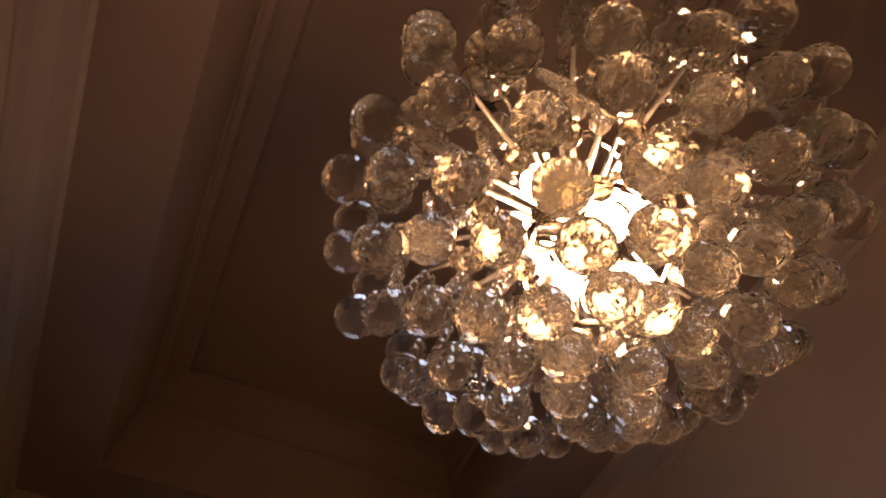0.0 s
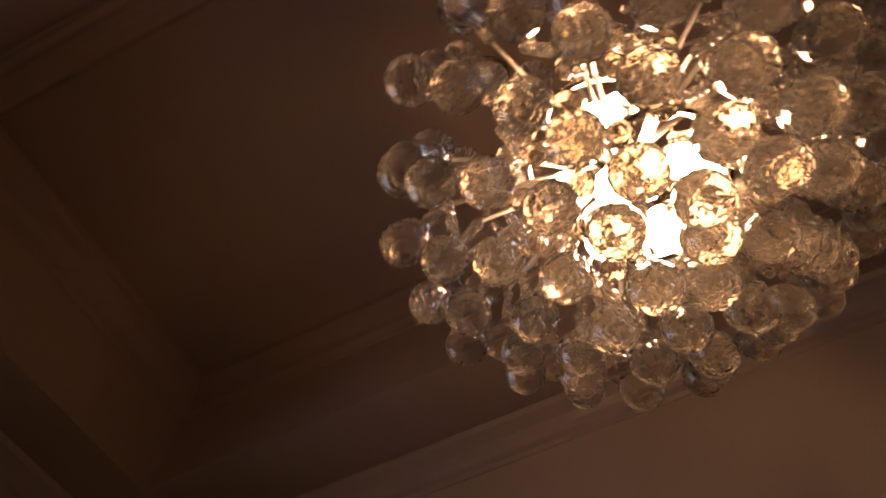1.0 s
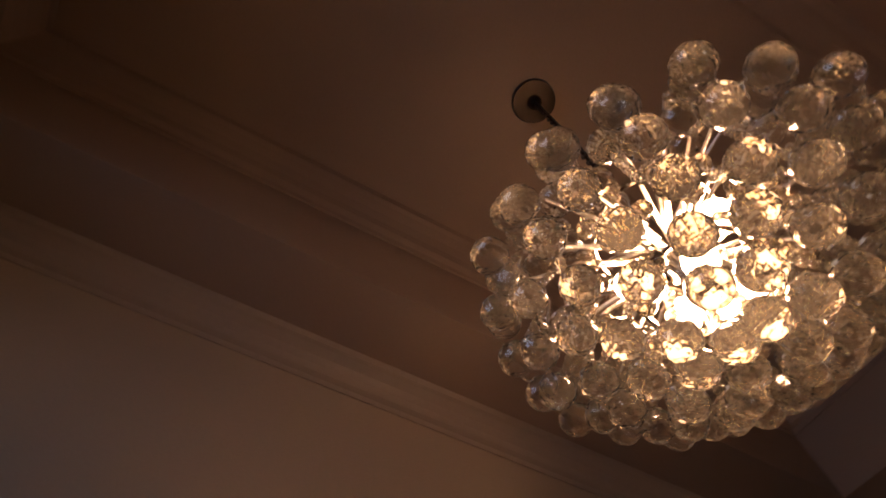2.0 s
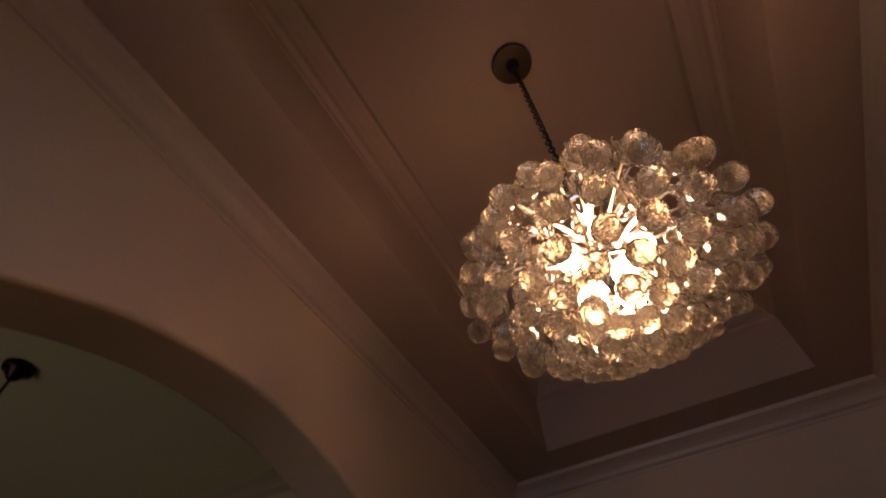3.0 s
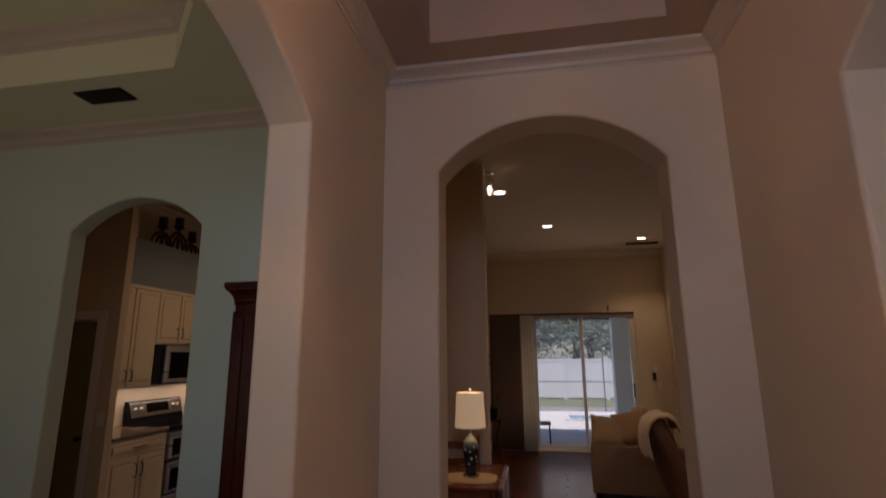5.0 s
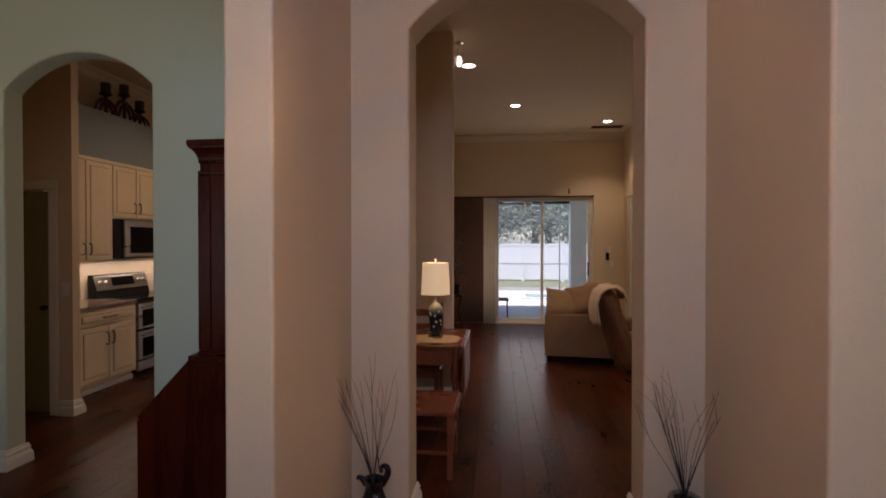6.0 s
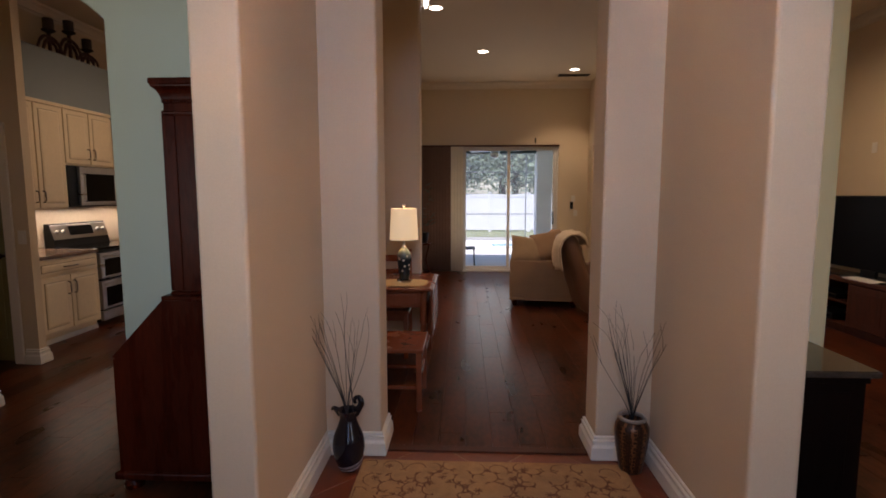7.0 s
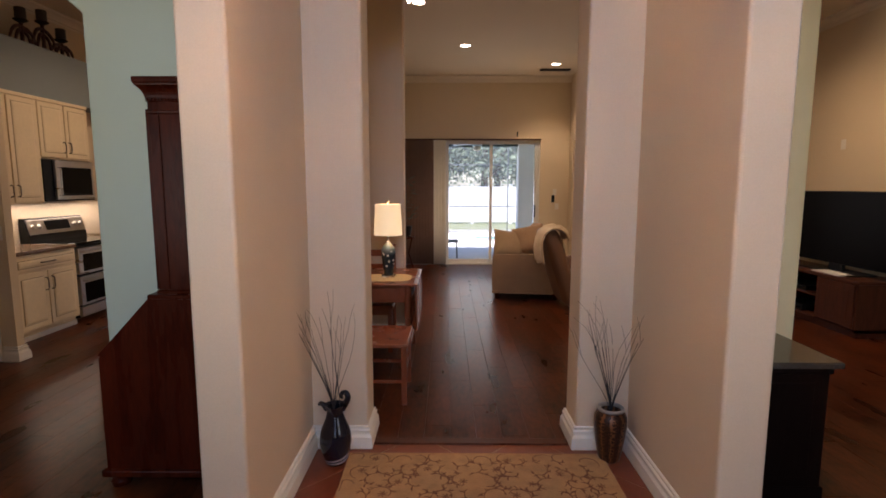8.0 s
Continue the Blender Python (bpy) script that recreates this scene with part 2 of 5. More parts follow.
def arched(u0, u1, z1, opening, depth0, depth1, along, arch=True, steps=28):
    """A wall slab along x or y with one opening from the floor up, arched (segment of a circle) or square."""
    bm = bmesh.new()
    ua, ub, spring, apex = opening
    half, rise = (ub - ua) / 2, apex - spring
    mid = (ua + ub) / 2
    if arch:
        rad = (half * half + rise * rise) / (2 * rise)
        curve = [(mid - half + 2 * half * i / steps) for i in range(steps + 1)]
        curve = [(u, apex - rad + math.sqrt(max(rad * rad - (u - mid) ** 2, 0))) for u in curve]
    else:
        curve = [(ua, apex), (ub, apex)]
    place = (lambda u, d, z: (u, d, z)) if along == "x" else (lambda u, d, z: (d, u, z))
    faces = []

    def quad(*uz):
        faces.append(bm.faces.new([bm.verts.new(place(u, depth0, z)) for u, z in uz]))

    zs = curve[0][1]
    quad((u0, 0), (ua, 0), (ua, zs), (u0, zs))
    quad((u0, zs), (ua, zs), (ua, z1), (u0, z1))
    quad((ub, 0), (u1, 0), (u1, zs), (ub, zs))
    quad((ub, zs), (u1, zs), (u1, z1), (ub, z1))
    for (a, za), (b, zb) in zip(curve, curve[1:]):
        quad((a, za), (b, zb), (b, z1), (a, z1))
    bmesh.ops.remove_doubles(bm, verts=bm.verts[:], dist=1e-5)
    ext = bmesh.ops.extrude_face_region(bm, geom=bm.faces[:])
    move = Vector(place(0, depth1 - depth0, 0))
    bmesh.ops.translate(bm, verts=[v for v in ext["geom"] if isinstance(v, bmesh.types.BMVert)], vec=move)
    bmesh.ops.recalc_face_normals(bm, faces=bm.faces[:])
    return bm


def rounded_opening(bm, offset=0.014):
    """Rounds the corner bead of an opening: every sharp edge away from the slab's own border."""
    lo = [min(v.co[i] for v in bm.verts) for i in range(3)]
    hi = [max(v.co[i] for v in bm.verts) for i in range(3)]
    thin = 0 if hi[0] - lo[0] < hi[1] - lo[1] else 1
    other = 1 - thin

    def inner(v):
        return lo[other] + 1e-4 < v.co[other] < hi[other] - 1e-4 and v.co.z < hi[2] - 1e-4

    edges = [e for e in bm.edges if len(e.link_faces) == 2 and e.calc_face_angle() > 0.9 and all(inner(v) for v in e.verts)
             and abs(e.verts[0].co[thin] - e.verts[1].co[thin]) < 1e-5 and not all(v.co.z < 1e-4 for v in e.verts)]
    bmesh.ops.bevel(bm, geom=edges, offset=offset, segments=3, profile=0.5, affect="EDGES")
    return bm


def windowed(x0, x1, z1, hole, y0, y1):
    """A wall slab along x with a window opening."""
    a, b, c, d = hole
    bm = bmesh.new()
    for q in ((x0, a, 0, z1), (b, x1, 0, z1), (a, b, 0, c), (a, b, d, z1)):
        box(bm, q[0], q[1], y0, y1, q[2], q[3])
    return bm


def wall(name, bm, mats, label, pick=None):
    ob = structure(name, bm, mats, label, "wall")
    if pick:
        for p in ob.data.polygons:
            p.material_index = pick(p.normal, p.center)
    return ob


wall("wall_west", rounded_opening(arched(YS - 0.15, YFB, 3.9, (0.12, YJ, 2.61, 2.885), XLO, XL, "y")), [PEACH, GREEN],
     "beige painted foyer wall with a wide arched opening", lambda n, c: 1 if n.x < -0.9 else 0)
wall("wall_east", rounded_opening(arched(YS - 0.15, YFB, 3.9, (0.12, YJ, 2.61, 2.885), XR, XRO, "y")), [PEACH, CREAM],
     "beige painted foyer wall with a wide arched opening", lambda n, c: 1 if n.x > 0.9 else 0)
wall("wall_north", rounded_opening(arched(XL, XR, 3.9, (-0.545, 0.697, 2.737, 3.03), YF, YFB, "x")), [PEACH],
     "beige painted wall with an arched passage to the living room")
wall("wall_south", arched(XLO, XRO, 3.9, (-0.42, 0.58, 2.5, 3.18), YS - 0.15, YS, "x", arch=False), [PEACH], "beige painted wall behind the entrance")
wall("wall_dining_north", rounded_opening(arched(-5.0, XLO, 3.9, (-3.43, -2.34, 2.62, 2.855), 3.1, 3.25, "x")), [GREEN, BEIGE],
     "sage green dining room wall with an arched opening", lambda n, c: 1 if n.y > 0.9 else 0)
wall("wall_dining_west", B(-5.15, -5.0, -1.2, 3.25, 0, 3.95), GREEN, "sage green dining room wall")
# The opening is assumed and out of view, made for the dining fill.
wall("wall_dining_south", windowed(-5.15, XLO, 3.95, (-3.8, -2.0, 0.7, 2.3), -1.35, -1.2), GREEN, "sage green dining room wall")
wall("wall_pantry", arched(-6.2, -3.90, HIGH, (-4.95, -4.12, 2.2, 2.06), 4.17, 4.25, "x", arch=False), BEIGE, "beige wall with the pantry doorway")
wall("wall_pantry_side", B(-4.37, -4.262, 4.252, 4.56, 0, HIGH), BEIGE, "beige return wall beside the kitchen cabinets")
wall("wall_kitchen_west", B(-5.05, -4.90, 4.32, 9.0, 0, HIGH), BEIGE, "beige kitchen wall")
wall("wall_kitchen_north", B(-5.05, -1.0, 8.9, 9.05, 0, HIGH), BEIGE, "beige kitchen wall")
wall("wall_pantry_back", B(-6.2, -5.05, 3.25, 9.0, 0, HIGH), BEIGE, "beige wall")
wall("wall_living_pier", B(-1.35, -0.505, 4.95, 5.13, 0, HIGH, bevel=0.012), PEACH, "beige wall end beside the table")
wall("wall_living_north", arched(-1.2, 5.6, HIGH, (-0.92, 1.755, 2.3, 2.45), YN, (YN + 0.18), "x", arch=False), BEIGE, "tan living room wall with the sliding door opening")
wall("wall_living_west", B(-1.2, -1.05, 9.05, YN, 0, HIGH), BEIGE, "tan living room wall")
wall("wall_living_east", B(4.75, 4.9, 2.0, YN + 0.18, 0, HIGH), BEIGE, "tan living room wall")
wall("wall_study_divider", B(XRO, 2.22, 3.1, 3.25, 0, HIGH, bevel=0.012), CREAM, "cream painted wall end in the side room")
# This opening too is assumed, for the side room fill.
wall("wall_study_south", windowed(XRO, 5.75, HIGH, (2.1, 3.9, 0.7, 2.3), -1.35, -1.2), CREAM, "cream painted wall")
wall("wall_study_east", B(4.75, 4.9, -1.2, 2.0, 0, HIGH), CREAM, "cream painted wall")
wall("wall_living_nook", arched(8.0, YN, HIGH, (8.75, 9.62, 2.3, 2.44), 2.32, 2.45, "y", arch=False), BEIGE, "tan wall with a glazed door")

# Out-of-view slabs, added so no sunlight falls in through the front openings.
structure("ceiling_sun_block_entry", B(XLO, XRO, -1.362, -1.152, 3.25, 3.4), CEIL, "unseen roof slab added to block the sun at the entrance", "ceiling")
structure("ceiling_sun_block", B(-6.5, 6.5, -5.0, -1.362, 3.25, 3.4), CEIL, "unseen roof slab added to block the sun at the entrance", "ceiling")
structure("floor", B(-6.2, 5.75, -1.35, (YN + 0.18), -0.2, -0.012), GROUT, "dark subfloor under the planks", "floor")


def ring_ceiling(outer, inner, low, high, chamfer=0.0):
    """A flat soffit round a raised tray, as one mesh."""
    bm = bmesh.new()
    x0, x1, y0, y1 = outer
    a0, a1, b0, b1 = inner
    c = chamfer
    if c:
        loop = [(a0 + c, b0), (a1 - c, b0), (a1, b0 + c), (a1, b1 - c), (a1 - c, b1), (a0 + c, b1), (a0, b1 - c), (a0, b0 + c)]
        edge = [(a0 + c, y0), (a1 - c, y0), (x1, b0 + c), (x1, b1 - c), (a1 - c, y1), (a0 + c, y1), (x0, b1 - c), (x0, b0 + c)]
        corner = {1: (x1, y0), 3: (x1, y1), 5: (x0, y1), 7: (x0, y0)}
    else:
        loop = [(a0, b0), (a1, b0), (a1, b1), (a0, b1)]
        edge = [(x0, y0), (x1, y0), (x1, y1), (x0, y1)]
        corner = {}
    n = len(loop)
    lo = [bm.verts.new((*p, low)) for p in loop]
    hi = [bm.verts.new((*p, high)) for p in loop]
    out = [bm.verts.new((*p, low)) for p in edge]
    for i in range(n):
        j = (i + 1) % n
        if i in corner:
            k = bm.verts.new((*corner[i], low))
            bm.faces.new((lo[i], lo[j], out[j], k, out[i]))
        else:
            bm.faces.new((lo[i], lo[j], out[j], out[i]))
        bm.faces.new((lo[i], hi[i], hi[j], lo[j]))
    bm.faces.new(hi)
    return bm


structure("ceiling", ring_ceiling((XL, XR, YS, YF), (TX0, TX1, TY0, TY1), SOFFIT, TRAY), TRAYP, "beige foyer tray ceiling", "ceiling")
structure("ceiling_dining", ring_ceiling((-5.0, XLO, -1.2, 3.1), (-4.30, -1.65, -0.70, 2.45), 3.44, 3.80, 0.50), CEILD, "cream dining room tray ceiling with clipped corners", "ceiling")
structure("ceiling_cap", B(-5.15, XRO, -1.35, 3.25, 3.9, 4.0), CEIL, "plain ceiling slab above the trays", "ceiling")
structure("ceiling_living", B(-6.2, 5.75, 3.25, (YN + 0.18), HIGH, HIGH + 0.12), CEIL, "cream flat living room ceiling", "ceiling")
structure("ceiling_passage", B(XLO, XRO, YFB, 3.25, HIGH, HIGH + 0.12), CEIL, "cream flat ceiling", "ceiling")
structure("ceiling_study", B(XRO, 5.75, -1.35, 3.25, HIGH, HIGH + 0.12), CEIL, "cream flat ceiling", "ceiling")

CROWN = [(0.0, 0.0), (0.006, 0.0), (0.010, 0.16), (0.026, 0.24), (0.034, 0.44), (0.052, 0.62), (0.078, 0.76), (0.092, 0.80), (0.098, 1.0), (0.0, 1.0)]


def crown_loop(name, rect, z0, z1, scale=1.0, label="white crown moulding"):
    """Mitred crown moulding inside a rectangle."""
    x0, x1, y0, y1 = rect
    bm = bmesh.new()
    loops = []
    for d, h in CROWN:
        d *= scale
        z = z0 + h * (z1 - z0)
        loops.append([bm.verts.new(p) for p in ((x0 + d, y0 + d, z), (x1 - d, y0 + d, z), (x1 - d, y1 - d, z), (x0 + d, y1 - d, z))])
    for a, b in itertools.pairwise(loops + loops[:1]):
        for i in range(4):
            bm.faces.new((a[i], a[(i + 1) % 4], b[(i + 1) % 4], b[i]))
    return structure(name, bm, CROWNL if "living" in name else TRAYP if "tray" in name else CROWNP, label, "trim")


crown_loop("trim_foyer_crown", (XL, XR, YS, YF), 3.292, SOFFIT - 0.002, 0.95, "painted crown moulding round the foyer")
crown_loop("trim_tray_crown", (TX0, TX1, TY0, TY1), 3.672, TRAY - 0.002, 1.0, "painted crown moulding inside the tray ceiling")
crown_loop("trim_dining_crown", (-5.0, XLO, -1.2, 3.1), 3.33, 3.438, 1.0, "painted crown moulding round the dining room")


def tray_crown(name, rect, c, z0, z1, label):
    """Crown moulding inside a tray with clipped corners."""
    x0, x1, y0, y1 = rect
    bm = bmesh.new()
    loops = []
    for d, h in CROWN:
        a0, a1, b0, b1, k = x0 + d, x1 - d, y0 + d, y1 - d, c - 0.586 * d
        z = z0 + h * (z1 - z0)
        loops.append([bm.verts.new((*p, z)) for p in ((a0 + k, b0), (a1 - k, b0), (a1, b0 + k), (a1, b1 - k), (a1 - k, b1), (a0 + k, b1), (a0, b1 - k), (a0, b0 + k))])
    for a, b in itertools.pairwise(loops + loops[:1]):
        for i in range(8):
            bm.faces.new((a[i], a[(i + 1) % 8], b[(i + 1) % 8], b[i]))
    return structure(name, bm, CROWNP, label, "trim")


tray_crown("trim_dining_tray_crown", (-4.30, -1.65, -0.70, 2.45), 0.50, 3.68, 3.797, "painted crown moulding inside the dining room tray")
crown_loop("trim_living_crown", (-4.9, 4.75, 3.25, YN), 3.54, HIGH - 0.002, 1.0, "painted crown moulding round the living room")

BASE = [(0.0, 0.0), (0.028, 0.0), (0.031, 0.010), (0.027, 0.072), (0.019, 0.084), (0.0165, 0.090), (0.0165, 0.106), (0.021, 0.111), (0.0165, 0.116), (0.010, 0.119), (0.010, 0.127), (0.0135, 0.131), (0.010, 0.136), (0.0, 0.138)]


def run(name, p0, p1, side, profile, label, z=0.0, ends=(0, 0), scale=1.0):
    """A straight moulding from p0 to p1; side is the way it stands off the wall. ends: mitre at each end (+1 outer corner, -1 inner)."""
    p0, p1, s = Vector((*p0, 0)), Vector((*p1, 0)), Vector((*side, 0))
    d = (p1 - p0).normalized()
    bm = bmesh.new()
    rows = []
    for o, h in profile:
        o, h = o * scale, h * scale
        rows.append([bm.verts.new(p0 + s * o - d * o * ends[0] + Vector((0, 0, z + h))), bm.verts.new(p1 + s * o + d * o * ends[1] + Vector((0, 0, z + h)))])
    for a, b in itertools.pairwise(rows + rows[:1]):
        bm.faces.new((a[0], a[1], b[1], b[0]))
    bm.faces.new([r[0] for r in rows])
    bm.faces.new([r[1] for r in rows][::-1])
    return structure(name, bm, TRIM, label, "baseboard")


for p0, p1, side, ends in (
    ((XL, YJ), (XL, YF), (1, 0), (1, -1)), ((XL, YF), (-0.545, YF), (0, -1), (-1, 1)), ((-0.545, YF), (-0.545, YFB), (1, 0), (1, 1)),
    ((XR, YJ), (XR, YF), (-1, 0), (1, -1)), ((0.697, YF), (XR, YF), (0, -1), (1, -1)), ((0.697, YF), (0.697, YFB), (-1, 0), (1, 1)),
    ((XLO, YJ), (XL, YJ), (0, -1), (1, 1)), ((XR, YJ), (XRO, YJ), (0, -1), (1, 1)),
    ((XLO, YJ), (XLO, 3.1), (-1, 0), (1, -1)), ((XRO, YJ), (XRO, 3.1), (1, 0), (1, -1)),
    ((-2.34, 3.1), (XLO, 3.1), (0, -1), (1, -1)), ((-5.0, 3.1), (-3.43, 3.1), (0, -1), (-1, 1)),
    ((-3.90, 4.17), (-3.90, 4.25), (1, 0), (1, 1)), ((-4.02, 4.17), (-3.90, 4.17), (0, -1), (0, 1)),
    ((-2.34, 3.1), (-2.34, 3.25), (-1, 0), (1, 1)), ((-3.43, 3.1), (-3.43, 3.25), (1, 0), (1, 1)),
    ((1.755, YN), (2.32, YN), (0, -1), (0, -1)), ((-1.25, 4.95), (-0.505, 4.95), (0, -1), (0, 1)),
    ((-0.505, 4.95), (-0.505, 5.13), (1, 0), (1, 1)), ((XRO, 3.1), (2.22, 3.1), (0, -1), (-1, 1)),
):
    run("baseboard", p0, p1, side, BASE, "white painted stepped baseboard", ends=ends)

# ---- foyer: the crystal chandelier ----


BALL = 0.0227


def chandelier():
    rnd = random.Random(7)
    th = thing("chandelier", "lit globe chandelier of faceted crystal balls on chrome arms", "chandelier", m=pose(CHX, CHY, CHZ))
    up = TRAY - CHZ
    part("canopy", lathe(bmesh.new(), [(0.066, up - 0.028), (0.070, up - 0.012), (0.068, up - 0.002), (0.02, up - 0.001)], 32), BRONZE, th, "dark bronze ceiling canopy", True)
    part("canopy_knob", lathe(bmesh.new(), [(0.004, up - 0.062), (0.016, up - 0.055), (0.020, up - 0.045), (0.012, up - 0.034), (0.024, up - 0.0285)], 20), BRONZE, th, "", True)
    # the chain: interlocked links
    link = bmesh.new()
    steps = 10
    ring = [(0.007 * math.cos(2 * math.pi * i / steps), 0, 0.013 * math.sin(2 * math.pi * i / steps)) for i in range(steps + 1)]
    tube(link, ring, 0.0022, 6)
    link_mesh = mesh_of("chain_link", link, BRONZE, True)
    z, k = up - 0.07, 0
    while z > 0.31:
        ob = new("chain_link", link_mesh)
        ob.parent, ob.matrix_basis = th, pose(0, 0, z, 0, 0, 90 * (k % 2))
        z, k = z - 0.0205, k + 1
    part("wire", tube(bmesh.new(), [(0.004, 0, up - 0.05), (0.006, 0.003, 0.55 * up), (0, 0, 0.28)], 0.0025, 6), BRONZE, th)
    part("core", lathe(bmesh.new(), [(0.006, -0.05), (0.020, -0.04), (0.030, -0.01), (0.034, 0.02), (0.028, 0.05), (0.016, 0.07), (0.013, 0.14), (0.020, 0.17), (0.012, 0.20), (0.008, 0.30)], 24), CHROME, th, "chrome centre column", True)
    for zr, rr in ((0.115, 0.085), (-0.030, 0.070)):
        part("ring", tube(bmesh.new(), [(rr * math.cos(2 * math.pi * i / 36), rr * math.sin(2 * math.pi * i / 36), zr) for i in range(37)], 0.004, 8), CHROME, th, "", True)
    # bulbs on short candle sockets
    bulb_bm = bmesh.new()
    bmesh.ops.create_uvsphere(bulb_bm, u_segments=20, v_segments=12, radius=0.019)
    bulb = mesh_of("bulb", bulb_bm, BULB, True)
    socket = mesh_of("socket", lathe(bmesh.new(), [(0.008, -0.040), (0.010, -0.034), (0.009, -0.020)], 14), CHROME, True)
    for i in range(9):
        a = 2 * math.pi * (i + 0.3) / 4.5
        r, zb, lean = ((0.055, 0.075, 35), (0.070, 0.010, 80), (0.040, -0.040, 150))[i % 3]
        tilt = pose(r * math.cos(a), r * math.sin(a), zb) @ Matrix.Rotation(a, 4, "Z") @ Matrix.Rotation(radians(lean), 4, "Y")
        for nm, me in (("bulb", bulb), ("socket", socket)):
            ob = new(nm, me)
            ob.parent, ob.matrix_basis = th, tilt
    ball_bm = bmesh.new()
    bmesh.ops.create_uvsphere(ball_bm, u_segments=14, v_segments=10, radius=BALL)
    ball = mesh_of("crystal_ball", ball_bm, CRYSTAL)
    small_bm = bmesh.new()
    bmesh.ops.create_icosphere(small_bm, subdivisions=2, radius=0.0125)
    small = mesh_of("inner_bead", small_bm, FROST)
    strand_bm = bmesh.new()
    for i in range(5):
        bmesh.ops.create_icosphere(strand_bm, subdivisions=2, radius=0.0056 - 0.0003 * (i % 2), matrix=Matrix.Translation((0, 0, BALL + 0.006 + 0.0098 * i)))
    strand = mesh_of("bead_strand", strand_bm, CRYSTAL, True)
    hook_bm = tube(bmesh.new(), [(0, 0, BALL - 0.002), (0, 0, BALL + 0.058), (0.004, 0, BALL + 0.066), (0.009, 0, BALL + 0.062)], 0.0014, 6)
    hook = mesh_of("hook", hook_bm, SATIN, True)
    # tiers of balls, from the top one down: height, radius, count, lean of the strand towards the middle
    tiers = [(0.126, 0.070, 4, 8), (0.104, 0.125, 7, 10), (0.078, 0.170, 11, 12), (0.048, 0.205, 15, 16), (0.018, 0.230, 18, 24), (-0.014, 0.241, 21, 34),
             (-0.046, 0.204, 18, 34), (-0.074, 0.160, 15, 30), (-0.094, 0.113, 11, 24), (-0.107, 0.066, 7, 14), (-0.114, 0.020, 2, 4)]
    for k, (zt, rt, n, lean) in enumerate(tiers):
        for i in range(n):
            phi = 2 * math.pi * (i + 0.5 * (k % 2) + rnd.uniform(-0.09, 0.09)) / n
            r = 0.975 * rt * rnd.uniform(0.965, 1.025)
            p = Vector((r * math.cos(phi), r * math.sin(phi), zt + rnd.uniform(-0.007, 0.007)))
            ob = new("crystal_ball", ball)
            ob.parent, ob.matrix_basis = th, pose(*p, rnd.uniform(-7, 7), rnd.uniform(-7, 7), rnd.uniform(0, 360))
            hang = Matrix.Translation(p) @ Matrix.Rotation(phi, 4, "Z") @ Matrix.Rotation(radians(-lean), 4, "Y")
            for nm, me in (("bead_strand", strand), ("hook", hook))[:1 if zt < 0.03 else 2]:
                st = new(nm, me)
                st.parent, st.matrix_basis = th, hang
            tip = hang @ Vector((0, 0, BALL + 0.054))
            root = Vector((0.022 * math.cos(phi), 0.022 * math.sin(phi), 0.5 * tip.z + 0.02))
            if (i + k) % 2 == 0:
                part("arm", tube(bmesh.new(), [root, root.lerp(tip, 0.6) + Vector((0, 0, 0.010)), tip], [0.0032, 0.0028, 0.0020], 6), SATIN, th)
    # strings of small beads hanging inside the balls
    string_bm = bmesh.new()
    for i in range(22):
        phi = 2 * math.pi * (i + rnd.uniform(-0.15, 0.15)) / 22
        r = (0.155, 0.125, 0.185)[i % 3]
        for j in range(10):
            at = Vector((r * math.cos(phi), r * math.sin(phi), 0.098 - 0.45 * (r - 0.125) - 0.0128 * j))
            bmesh.ops.create_icosphere(string_bm, subdivisions=1, radius=0.0072 - 0.0012 * (j % 2), matrix=Matrix.Translation(at))
    tagged(part("bead_string", string_bm, CRYSTAL, th, "strings of small clear beads", True), kind="stuff")
    # garlands of small beads round the lamps
    for k, (zt, rt, n) in enumerate(((0.085, 0.105, 14), (0.030, 0.125, 16), (-0.020, 0.115, 15), (-0.052, 0.075, 10))):
        for i in range(n):
            phi = 2 * math.pi * (i + 0.5 * (k % 2)) / n
            ob = new("inner_bead", small)
            ob.parent, ob.matrix_basis = th, pose(rt * math.cos(phi), rt * math.sin(phi), zt + 0.012 * math.sin(3 * phi), rnd.uniform(0, 360), rnd.uniform(0, 360), 0)


chandelier()

# ---- foyer: rug, vases, threshold ----
RUGC, RUGP = surface("rug_ground", (0.37, 0.205, 0.085), 0.95, grain=500, vary=0.3, big=14, bump=0.8), surface("rug_vine", (0.15, 0.058, 0.026), 0.95, grain=500, vary=0.2, bump=0.6)


